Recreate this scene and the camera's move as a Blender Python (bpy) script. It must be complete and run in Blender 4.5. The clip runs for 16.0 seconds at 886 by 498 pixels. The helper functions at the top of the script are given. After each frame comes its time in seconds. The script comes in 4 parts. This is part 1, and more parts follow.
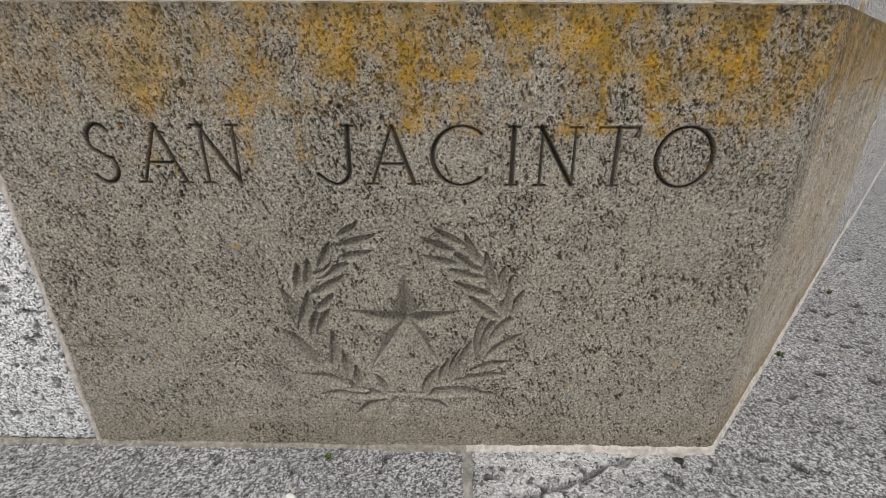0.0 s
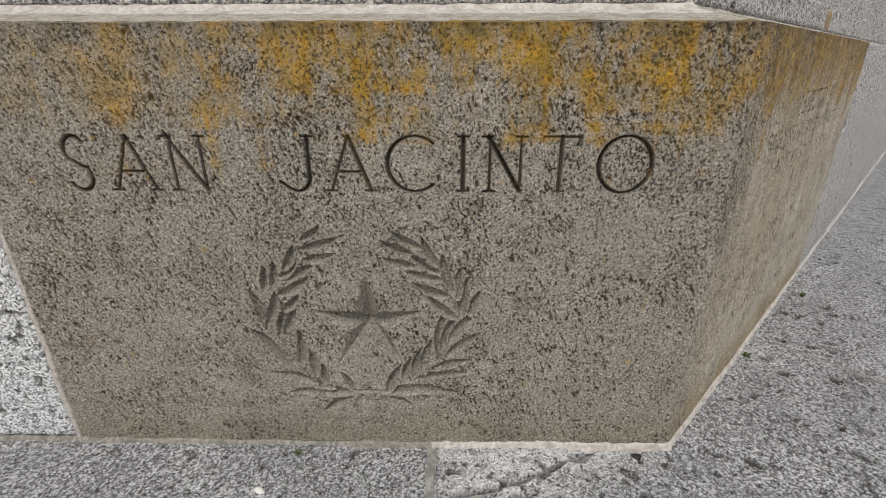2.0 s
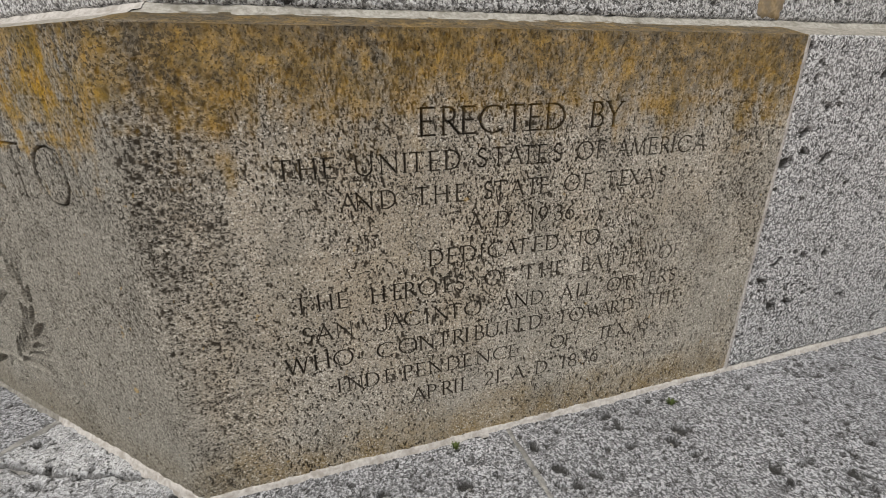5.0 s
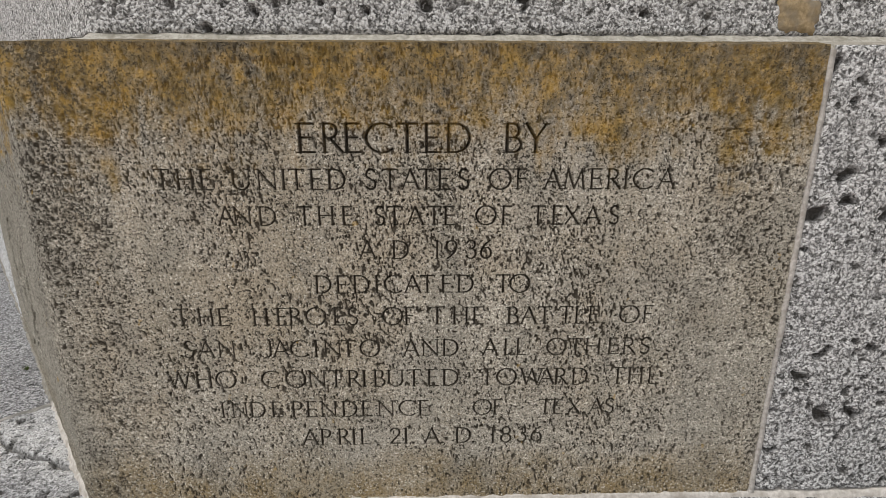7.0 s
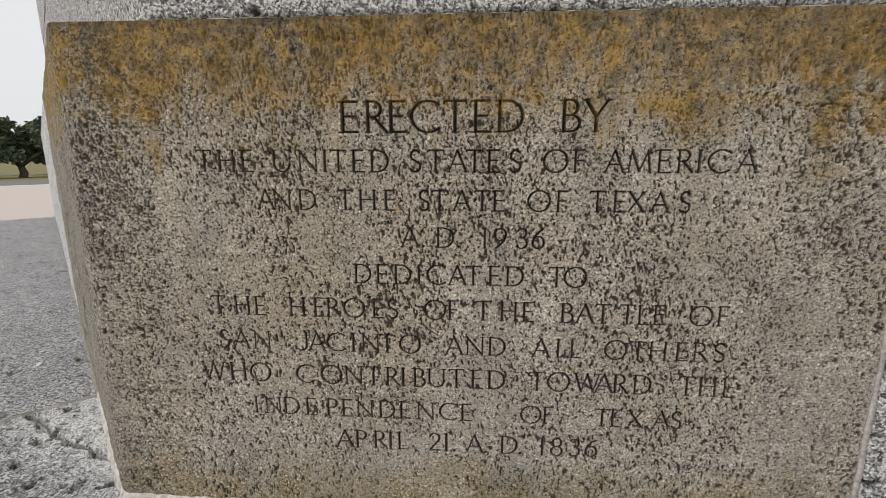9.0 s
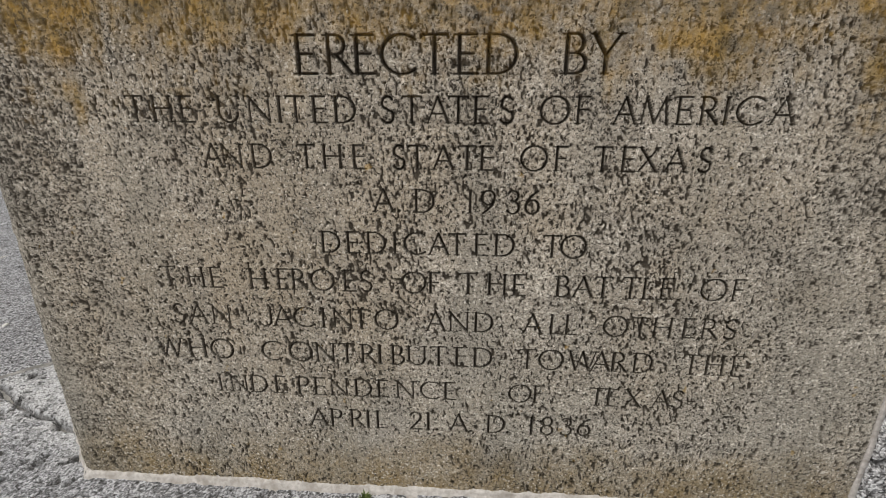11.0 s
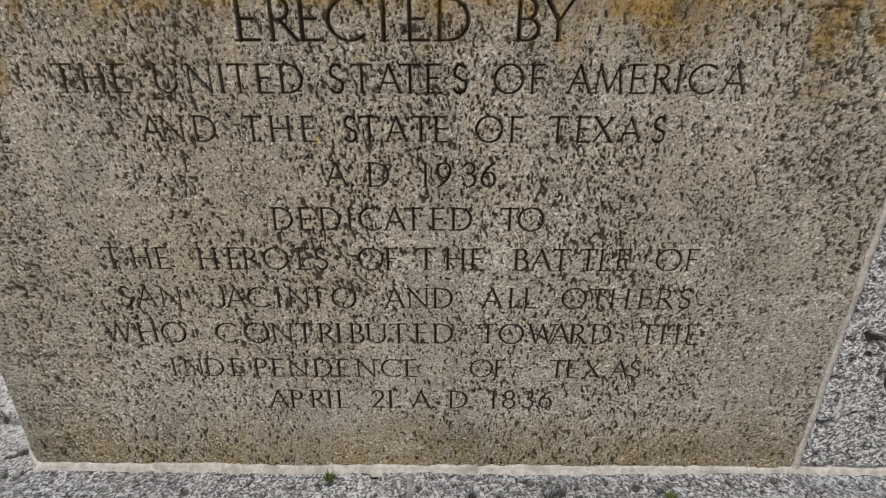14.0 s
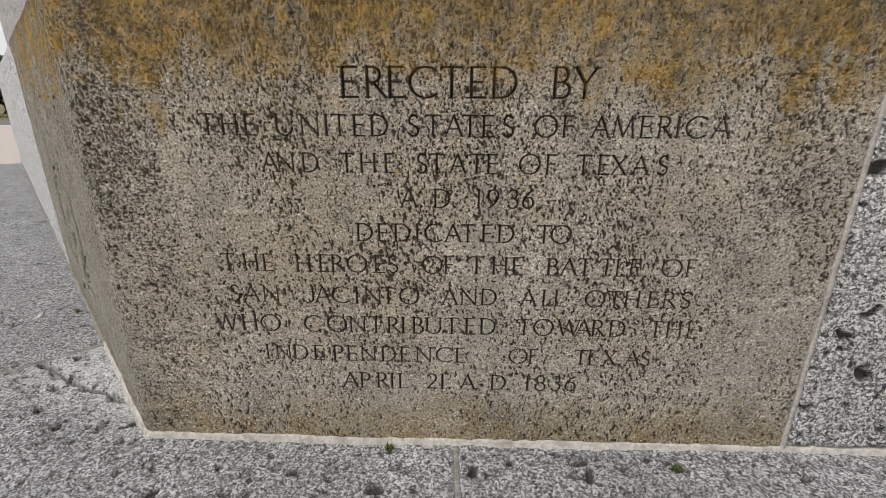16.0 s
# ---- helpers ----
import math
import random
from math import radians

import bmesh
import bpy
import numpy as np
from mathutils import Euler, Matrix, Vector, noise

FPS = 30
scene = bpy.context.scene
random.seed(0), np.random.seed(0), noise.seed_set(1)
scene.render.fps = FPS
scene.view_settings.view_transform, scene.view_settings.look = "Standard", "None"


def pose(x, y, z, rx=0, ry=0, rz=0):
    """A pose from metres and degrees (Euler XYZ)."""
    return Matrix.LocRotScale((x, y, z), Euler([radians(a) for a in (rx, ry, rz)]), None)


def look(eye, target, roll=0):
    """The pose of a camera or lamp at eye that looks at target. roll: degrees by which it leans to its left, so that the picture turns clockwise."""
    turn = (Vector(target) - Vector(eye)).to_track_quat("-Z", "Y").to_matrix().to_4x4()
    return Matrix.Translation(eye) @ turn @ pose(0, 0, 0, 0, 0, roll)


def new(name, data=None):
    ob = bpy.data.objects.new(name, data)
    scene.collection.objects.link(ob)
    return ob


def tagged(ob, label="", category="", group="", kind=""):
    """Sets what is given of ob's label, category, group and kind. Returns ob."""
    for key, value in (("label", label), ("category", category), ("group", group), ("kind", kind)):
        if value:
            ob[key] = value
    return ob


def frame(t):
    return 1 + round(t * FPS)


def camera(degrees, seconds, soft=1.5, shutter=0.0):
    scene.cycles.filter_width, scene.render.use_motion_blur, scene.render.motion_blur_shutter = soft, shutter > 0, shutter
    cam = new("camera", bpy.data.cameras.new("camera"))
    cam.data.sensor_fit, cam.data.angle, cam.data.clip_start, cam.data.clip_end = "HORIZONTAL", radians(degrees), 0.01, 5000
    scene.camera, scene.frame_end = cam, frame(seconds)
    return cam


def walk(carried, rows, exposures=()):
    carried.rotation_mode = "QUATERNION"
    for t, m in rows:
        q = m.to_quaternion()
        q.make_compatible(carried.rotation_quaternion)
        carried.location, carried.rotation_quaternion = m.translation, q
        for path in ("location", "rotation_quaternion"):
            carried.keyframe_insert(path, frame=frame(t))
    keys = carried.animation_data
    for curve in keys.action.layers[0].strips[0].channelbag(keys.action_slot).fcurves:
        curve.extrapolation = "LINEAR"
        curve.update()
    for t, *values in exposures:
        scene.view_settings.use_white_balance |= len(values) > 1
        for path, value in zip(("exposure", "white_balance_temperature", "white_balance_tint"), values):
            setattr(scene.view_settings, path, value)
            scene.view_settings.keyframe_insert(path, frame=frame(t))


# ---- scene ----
cam = camera(87.6, 16.0, 0.9)
SKY, SUN = 0.9, 2.3
METRES, EYE, TILT, LEAN, TURN = 2.2, 0.685, 0.0, 0.0, -44.8
ROWS = [
    (0.0, 0.0, 0.0, 0.0, 0.11, -23.08, -0.26),
    (0.5, 0.0021, -0.0035, 0.0017, -0.44, -22.72, -0.29),
    (1.0, 0.0019, -0.008, 0.0005, -2.09, -22.76, -0.21),
    (1.5, 0.0056, -0.0122, 0.0028, -2.82, -22.13, -0.1),
    (2.0, 0.0335, -0.0167, 0.0045, 0.38, -22.29, 0.04),
    (2.5, 0.1024, -0.021, 0.0013, 2.13, -23.46, 0.22),
    (3.0, 0.1834, -0.0058, 0.0, 3.44, -21.41, 0.32),
    (3.5, 0.2749, 0.0268, 0.0098, 6.38, -19.6, 0.36),
    (4.0, 0.3721, 0.0493, 0.0092, 11.46, -20.58, 0.37),
    (4.5, 0.4596, 0.0758, 0.0084, 19.35, -21.29, 0.41),
    (5.0, 0.5197, 0.1467, 0.0022, 26.59, -21.46, 0.43),
    (7.5, 0.648, 0.2731, -0.0369, 45.29, -11.64, -0.1),
    (8.0, 0.6455, 0.2766, -0.0447, 46.43, -10.3, -0.05),
    (8.5, 0.6375, 0.2772, -0.0543, 48.3, -11.15, -0.01),
    (9.0, 0.6277, 0.2796, -0.054, 48.88, -11.76, 0.02),
    (11.5, 0.5969, 0.3205, -0.0484, 48.0, -19.38, -0.09),
    (12.0, 0.5869, 0.321, -0.0466, 47.51, -18.72, -0.05),
    (12.5, 0.5789, 0.3294, -0.0487, 46.99, -18.45, -0.03),
    (13.0, 0.5738, 0.3391, -0.0559, 47.07, -18.96, 0.03),
    (13.5, 0.5867, 0.3365, -0.056, 46.0, -19.47, -0.02),
    (14.0, 0.6075, 0.324, -0.0566, 45.17, -20.78, -0.08),
    (14.5, 0.6194, 0.297, -0.0538, 45.82, -21.64, -0.17),
    (15.0, 0.6319, 0.2694, -0.0414, 44.93, -19.93, -0.24),
    (15.5, 0.633, 0.258, -0.0375, 46.62, -18.8, -0.27),
    (16.0, 0.635, 0.2581, -0.038, 46.46, -18.77, -0.25),
]
walk(cam, [(t, pose(0, 0, EYE, TILT, LEAN, TURN) @ pose(METRES * x, METRES * y, METRES * z, 90 + pitch, roll, yaw)) for t, x, y, z, yaw, pitch, roll in ROWS])

# ---- world, sun, exposure ----
world = bpy.data.worlds.new("overcast_sky")
scene.world = world
world.use_nodes = True
wn = world.node_tree.nodes
sky = wn.new("ShaderNodeTexSky")
sky.sky_type, sky.sun_disc = "NISHITA", False
sky.sun_elevation, sky.sun_rotation = radians(55), radians(200)
sky.dust_density = 4.0
soften = wn.new("ShaderNodeHueSaturation")
soften.inputs["Saturation"].default_value, soften.inputs["Value"].default_value = 0.15, 0.12
cloud = wn.new("ShaderNodeMix")          # an even cloud cover over the clear sky
cloud.data_type = "RGBA"
cloud.inputs[0].default_value = 0.85
cloud.inputs[7].default_value = (0.97, 0.985, 1.0, 1)
world.node_tree.links.new(sky.outputs[0], soften.inputs["Color"])
world.node_tree.links.new(soften.outputs[0], cloud.inputs[6])
world.node_tree.links.new(cloud.outputs[2], wn["Background"].inputs["Color"])
wn["Background"].inputs["Strength"].default_value = SKY
sun = new("sun", bpy.data.lights.new("sun", "SUN"))
sun.data.energy, sun.data.angle, sun.data.color = SUN, radians(16), (1.0, 0.96, 0.9)
sun.matrix_world = look((0, 0, 0), (0.74, 0.46, -1.4))


# ---- numbers of the place ----
CX, CY = 0.8225, 0.107            # the corner of the two carved faces
H = 0.742                         # top of the carved stone
JOINT_E, JOINT_S = 1.979, -1.159  # its two vertical joints, along the faces
SET = 0.12                        # how far the upper course stands back
WASH = 0.765                      # where the sloped top ends
UP = 0.775                        # foot of the upper course
END_E = 13.3                      # where the dedication wall ends
LEDGE = 0.41                      # width of the ledge
GROUND = -0.42
LZ = -0.01                        # top of the ledge, one bed joint below the stone
BEND = radians(45.4)              # by how much the wall turns at the corner
MITRE = math.tan(BEND / 2)
CORNER = np.array([CX, CY, 0.0])
E_AX, E_OUT = np.array([1.0, 0, 0]), np.array([0, -1.0, 0])
S_AX, S_OUT = np.array([math.cos(BEND), -math.sin(BEND), 0]), np.array([-math.sin(BEND), -math.cos(BEND), 0])
ZUP = np.array([0, 0, 1.0])
BIS = (E_OUT + S_OUT) / np.linalg.norm(E_OUT + S_OUT)


# ---- noise on arrays ----
def hashed(ix, iy, iz, seed):
    h = (ix.astype(np.int64) * 374761393 + iy.astype(np.int64) * 668265263 + iz.astype(np.int64) * 2147483647 + seed * 974634777) & 0x7FFFFFFF
    h = ((h ^ (h >> 13)) * 1274126177) & 0x7FFFFFFF
    return ((h ^ (h >> 16)) & 0xFFFFFF) / float(0xFFFFFF)


def vnoise(p, scale, seed=0):
    """Smooth value noise, 0 to 1, at the points p (n x 3)."""
    q = p * scale
    i = np.floor(q).astype(np.int64)
    f = q - i
    f = f * f * (3 - 2 * f)
    out = 0
    for dx in (0, 1):
        wx = f[:, 0] if dx else 1 - f[:, 0]
        for dy in (0, 1):
            wy = f[:, 1] if dy else 1 - f[:, 1]
            for dz in (0, 1):
                wz = f[:, 2] if dz else 1 - f[:, 2]
                out = out + wx * wy * wz * hashed(i[:, 0] + dx, i[:, 1] + dy, i[:, 2] + dz, seed)
    return out


def pits(a, b, cell, chance, seed, r0=0.2, r1=0.5, squash=1.0):
    """Rounded hollows scattered on a face, 0 to 1 deep, at face coordinates a, b."""
    flat = np.stack([a, b, np.full(len(a), seed * 0.37)], 1)
    a = a + cell * 0.3 * (vnoise(flat, 3.0 / cell, seed + 60) - 0.5)
    b = b + cell * 0.3 * (vnoise(flat, 3.0 / cell, seed + 61) - 0.5)
    qa, qb = a / cell, b / cell * squash
    ia, ib = np.floor(qa), np.floor(qb)
    out = np.zeros(len(a))
    zero = np.zeros(len(a))
    for da in (-1, 0, 1):
        for db in (-1, 0, 1):
            ca, cb = ia + da, ib + db
            pa = ca + hashed(ca, cb, zero, seed)
            pb = cb + hashed(ca, cb, zero, seed + 1)
            k = hashed(ca, cb, zero, seed + 2)
            r = r0 + (r1 - r0) * hashed(ca, cb, zero, seed + 3) ** 2
            turn = 3.14 * hashed(ca, cb, zero, seed + 4)
            u, v = qa - pa, qb - pb
            x = u * np.cos(turn) + v * np.sin(turn)
            y = (v * np.cos(turn) - u * np.sin(turn)) * (1.2 + 0.9 * k)
            d = np.sqrt(x * x + y * y) / r
            out = np.maximum(out, np.where(k < chance, np.clip(1.9 * (1 - d ** 2.5), 0, 1), 0))
    return out


# ---- materials ----
def material(name, rough=0.9):
    m = bpy.data.materials.new(name)
    m.use_nodes = True
    m.node_tree.nodes["Principled BSDF"].inputs["Roughness"].default_value = rough
    m.node_tree.nodes["Principled BSDF"].inputs["Specular IOR Level"].default_value = 0.25
    return m


class Nodes:
    """Short forms for node graphs."""
    def __init__(self, m):
        self.t = m.node_tree
        self.bsdf = self.t.nodes["Principled BSDF"]
        self.pos = self.t.nodes.new("ShaderNodeTexCoord").outputs["Object"]

    def link(self, a, b):
        self.t.links.new(a, b)

    def noise(self, scale, detail=4, rough=0.6, stretch=None, distort=0.0):
        n = self.t.nodes.new("ShaderNodeTexNoise")
        n.inputs["Scale"].default_value, n.inputs["Detail"].default_value = scale, detail
        n.inputs["Roughness"].default_value, n.inputs["Distortion"].default_value = rough, distort
        src = self.pos
        if stretch:
            mp = self.t.nodes.new("ShaderNodeMapping")
            mp.inputs["Scale"].default_value = stretch
            self.link(src, mp.inputs["Vector"])
            src = mp.outputs[0]
        self.link(src, n.inputs["Vector"])
        return n.outputs["Fac"]

    def voronoi(self, scale, feature="F1"):
        n = self.t.nodes.new("ShaderNodeTexVoronoi")
        n.feature = feature
        n.inputs["Scale"].default_value = scale
        self.link(self.pos, n.inputs["Vector"])
        return n

    def ramp(self, fac, *stops):
        n = self.t.nodes.new("ShaderNodeValToRGB")
        while len(n.color_ramp.elements) < len(stops):
            n.color_ramp.elements.new(0.5)
        for e, (p, c) in zip(n.color_ramp.elements, stops):
            e.position = p
            e.color = (c, c, c, 1) if isinstance(c, (int, float)) else (*c, 1)
        self.link(fac, n.inputs[0])
        return n.outputs[0]

    def mix(self, fac, a, b, mode="MIX"):
        n = self.t.nodes.new("ShaderNodeMix")
        n.data_type, n.blend_type = "RGBA", mode
        for sock, v in ((n.inputs[0], fac), (n.inputs[6], a), (n.inputs[7], b)):
            if isinstance(v, (int, float)):
                sock.default_value = v if sock == n.inputs[0] else (v, v, v, 1)
            elif isinstance(v, tuple):
                sock.default_value = (*v, 1)
            else:
                self.link(v, sock)
        return n.outputs[2]

    def maths(self, op, a, b=0.0):
        n = self.t.nodes.new("ShaderNodeMath")
        n.operation = op
        for sock, v in ((n.inputs[0], a), (n.inputs[1], b)):
            if isinstance(v, (int, float)):
                sock.default_value = v
            else:
                self.link(v, sock)
        return n.outputs[0]

    def attr(self, name):
        n = self.t.nodes.new("ShaderNodeAttribute")
        n.attribute_name = name
        return n.outputs["Fac"]

    def axis(self, k):
        n = self.t.nodes.new("ShaderNodeSeparateXYZ")
        self.link(self.pos, n.inputs[0])
        return n.outputs[k]

    def done(self, colour, height=None, strength=0.5, distance=0.002):
        self.link(colour, self.bsdf.inputs["Base Color"])
        if height is not None:
            b = self.t.nodes.new("ShaderNodeBump")
            b.inputs["Strength"].default_value, b.inputs["Distance"].default_value = strength, distance
            self.link(height, b.inputs["Height"])
            self.link(b.outputs[0], self.bsdf.inputs["Normal"])


def carved_stone():
    """Brown weathered limestone with ochre lichen under its top edge."""
    m = material("weathered_limestone", 0.92)
    n = Nodes(m)
    grain = n.noise(260, 4, 0.7)
    broad = n.noise(4, 4, 0.6)
    streak = n.noise(5, 4, 0.6, (3.2, 3.2, 0.4))
    col = n.ramp(grain, (0.36, (0.24, 0.216, 0.178)), (0.45, (0.46, 0.413, 0.341)), (0.55, (0.57, 0.516, 0.433)), (0.64, (0.84, 0.78, 0.68)))
    z = n.axis(2)
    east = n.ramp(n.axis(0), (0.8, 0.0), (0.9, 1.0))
    col = n.mix(n.maths("MULTIPLY", n.ramp(broad, (0.42, 0.0), (0.62, 0.62)), n.maths("ADD", 0.08, n.maths("MULTIPLY", east, 0.92))), col, (0.45, 0.37, 0.26))
    col = n.mix(n.ramp(n.noise(5.5, 5, 0.7, (1.5, 1.5, 0.8), 0.6), (0.46, 0.0), (0.6, 0.6)), col, (0.42, 0.385, 0.325))
    col = n.mix(n.ramp(streak, (0.45, 0.0), (0.66, 0.45)), col, (0.33, 0.308, 0.255))
    blots = n.ramp(n.noise(11, 5, 0.72, (1.6, 1.6, 0.8)), (0.4, 0.0), (0.58, 1.0))
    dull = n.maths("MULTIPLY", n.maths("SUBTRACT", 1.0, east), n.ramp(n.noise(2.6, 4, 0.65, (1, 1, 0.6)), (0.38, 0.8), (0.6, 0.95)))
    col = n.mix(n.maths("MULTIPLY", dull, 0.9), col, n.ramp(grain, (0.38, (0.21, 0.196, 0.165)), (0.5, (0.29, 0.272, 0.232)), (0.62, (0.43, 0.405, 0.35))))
    foot = n.ramp(n.maths("ADD", z, n.maths("MULTIPLY", n.noise(9, 4, 0.65), 0.2)), (0.12, 1.0), (0.2, 0.0))
    col = n.mix(n.maths("MULTIPLY", foot, n.maths("ADD", 0.3, n.maths("MULTIPLY", east, n.maths("MULTIPLY", blots, 0.4)))), col, n.mix(east, (0.21, 0.16, 0.085), (0.31, 0.205, 0.065)))
    # sandy grain
    col = n.mix(1.0, col, n.ramp(n.noise(290, 3, 0.66), (0.37, 0.5), (0.46, 0.92), (0.54, 1.0), (0.63, 1.0)), "MULTIPLY")
    # smooth worn patches, with hardly any specks
    worn = n.ramp(n.noise(10, 5, 0.72, (1.3, 1.3, 0.9)), (0.4, 0.22), (0.54, 1.0))
    # black growth in irregular specks, closer together higher up
    high = n.maths("MULTIPLY", n.maths("SUBTRACT", z, 0.29), 0.05)
    bias = n.maths("ADD", high, n.maths("MULTIPLY", n.maths("SUBTRACT", east, 1.0), 0.03))
    crust = n.noise(13, 5, 0.74, (1.2, 1.2, 0.9), 0.4)
    bias = n.maths("ADD", bias, n.maths("MULTIPLY", n.maths("SUBTRACT", crust, 0.5), 0.26))
    bias = n.maths("ADD", bias, n.maths("MULTIPLY", n.maths("SUBTRACT", worn, 0.8), -0.03))
    sides = n.maths("ADD", n.ramp(n.axis(0), (0.84, 1.0), (1.02, 0.0)), n.ramp(n.axis(0), (1.72, 0.0), (1.95, 1.0)))
    bias = n.maths("ADD", bias, n.maths("MULTIPLY", n.maths("MULTIPLY", n.maths("SUBTRACT", sides, 0.5), east), 0.06))
    specks = n.ramp(n.maths("ADD", n.noise(205, 5, 0.7), bias), (0.543, 0.0), (0.576, 1.0))
    specks = n.maths("MULTIPLY", specks, n.ramp(n.attr("pit"), (0.02, 1.0), (0.2, 0.3)))
    col = n.mix(n.maths("MULTIPLY", n.ramp(crust, (0.5, 0.0), (0.66, 0.3)), n.ramp(grain, (0.4, 1.0), (0.6, 0.4))), col, (0.12, 0.109, 0.09))
    col = n.mix(n.maths("MULTIPLY", specks, 0.92), col, (0.04, 0.034, 0.026))
    crumbs = n.ramp(n.noise(240, 4, 0.7), (0.57, 0.0), (0.62, 0.95))
    col = n.mix(n.maths("MULTIPLY", n.maths("MULTIPLY", crumbs, worn), n.maths("ADD", 0.4, n.maths("MULTIPLY", east, 0.5))), col, (0.82, 0.77, 0.68))
    # pit darkens holes by colour; in carved cuts it adds grime and painted shade
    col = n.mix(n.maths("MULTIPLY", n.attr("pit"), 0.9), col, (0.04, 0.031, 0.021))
    # lichen: a ragged band with runs, thinning downwards; a faint one at the foot
    x = n.axis(0)
    drip = n.maths("SUBTRACT", n.noise(8, 4, 0.7, (2.4, 2.4, 0.35)), 0.5)
    layer = n.maths("MULTIPLY", n.maths("SUBTRACT", n.noise(3.2, 3, 0.6, (0.5, 0.5, 9.0)), 0.5), 0.28)
    band = n.ramp(n.maths("ADD", n.maths("ADD", z, layer), n.maths("MULTIPLY", drip, 0.34)), (0.575, 0.0), (0.66, 1.0))
    sparse = n.ramp(n.maths("ADD", x, n.maths("MULTIPLY", drip, 0.8)), (0.1, 0.25), (0.42, 1.0))
    lichen = n.ramp(n.noise(24, 5, 0.7), (0.36, (0.21, 0.15, 0.05)), (0.5, (0.39, 0.24, 0.035)), (0.64, (0.54, 0.3, 0.025)))
    lichen = n.mix(n.maths("MULTIPLY", specks, 0.5), lichen, (0.1, 0.075, 0.035))
    col = n.mix(n.maths("MULTIPLY", n.maths("MULTIPLY", n.maths("MULTIPLY", band, blots), sparse), n.maths("SUBTRACT", 1.0, n.maths("MULTIPLY", east, 0.3))), col, lichen)
    film = n.ramp(n.maths("ADD", z, n.maths("MULTIPLY", drip, 0.3)), (0.58, 0.0), (0.7, 1.0))
    brown = n.ramp(n.noise(45, 5, 0.72), (0.4, (0.075, 0.055, 0.027)), (0.5, (0.2, 0.135, 0.052)), (0.62, (0.4, 0.24, 0.05)))
    col = n.mix(n.maths("MULTIPLY", n.maths("MULTIPLY", film, 0.75), n.maths("ADD", n.maths("MULTIPLY", east, 0.7), 0.2)), col, brown)
    col = n.mix(n.maths("MULTIPLY", n.maths("MULTIPLY", film, specks), 0.6), col, (0.045, 0.038, 0.028))
    dots = n.ramp(n.noise(38, 3, 0.6), (0.69, 0.0), (0.73, 0.55))
    col = n.mix(dots, col, (0.44, 0.28, 0.07))
    soot = n.ramp(n.maths("ADD", z, n.maths("MULTIPLY", n.noise(18, 4, 0.75), 0.14)), (0.79, 0.0), (0.84, 0.65))
    col = n.mix(soot, col, (0.07, 0.062, 0.05))
    n.done(col, n.maths("ADD", grain, n.maths("MULTIPLY", n.noise(210, 5, 0.72), -1.2)), 0.85, 0.005)
    return m


def shell_stone(name, dark, mid, light, stain, amount, hole):
    """Grey shell limestone: a mesh of pale crumbs and dark gaps, with hollows."""
    m = material(name, 0.9)
    n = Nodes(m)
    worm = n.noise(160, 3, 0.6, None, 0.6)
    fine = n.noise(280, 2, 0.6)
    crumb = n.voronoi(215).outputs["Distance"]
    body = n.maths("SUBTRACT", worm, n.maths("MULTIPLY", crumb, 0.32))
    col = n.ramp(body, (0.26, dark), (0.34, mid), (0.43, light))
    col = n.mix(0.3, col, n.ramp(fine, (0.4, dark), (0.6, light)))
    col = n.mix(n.maths("MULTIPLY", n.ramp(n.noise(5, 5, 0.7), (0.4, 0.0), (0.68, 1.0)), amount), col, stain)
    specks = n.ramp(n.noise(105, 3, 0.65, None, 0.5), (0.585, 0.0), (0.62, 1.0))
    col = n.mix(n.maths("MULTIPLY", n.attr("fresh"), n.maths("MULTIPLY", n.ramp(n.noise(30, 4, 0.7), (0.35, 0.2), (0.55, 1.0)), 0.42)), col, (0.84, 0.83, 0.82))
    col = n.mix(n.maths("MULTIPLY", specks, 0.85), col, (0.04, 0.039, 0.036))
    # hollows and cracks go towards the hole colour as pit rises
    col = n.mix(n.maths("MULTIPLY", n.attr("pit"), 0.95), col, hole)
    n.done(col, n.maths("ADD", body, n.maths("MULTIPLY", fine, 0.4)), 0.8, 0.01)
    return m


def plain_stone(name, a, b, scale, bump=0.4, spot=None):
    m = material(name, 0.92)
    n = Nodes(m)
    g = n.noise(scale, 5, 0.65)
    col = n.ramp(g, (0.35, a), (0.65, b))
    if spot:
        col = n.mix(n.ramp(n.noise(scale * 0.23, 3), (0.5, 0.0), (0.68, 0.8)), col, spot)
    n.done(col, g, bump, 0.003)
    return m


BROWN = carved_stone()
SHELL = shell_stone("shell_limestone", (0.085, 0.082, 0.079), (0.44, 0.43, 0.425), (0.8, 0.785, 0.785), (0.4, 0.39, 0.37), 0.22, (0.055, 0.051, 0.045))
SHELL_WHITE = shell_stone("white_shell_limestone", (0.2, 0.2, 0.2), (0.72, 0.725, 0.735), (0.93, 0.935, 0.95), (0.62, 0.62, 0.62), 0.12, (0.1, 0.095, 0.085))
SHELL_TOP = shell_stone("worn_shell_limestone", (0.074, 0.073, 0.073), (0.271, 0.27, 0.278), (0.65, 0.648, 0.668), (0.176, 0.176, 0.18), 0.45, (0.045, 0.043, 0.04))
MORTAR = plain_stone("lime_mortar", (0.36, 0.332, 0.3), (0.56, 0.525, 0.49), 130, 0.7, (0.29, 0.26, 0.225))
JOINT_FILL = plain_stone("weathered_mortar", (0.22, 0.205, 0.175), (0.4, 0.37, 0.32), 150, 0.6, (0.19, 0.17, 0.14))
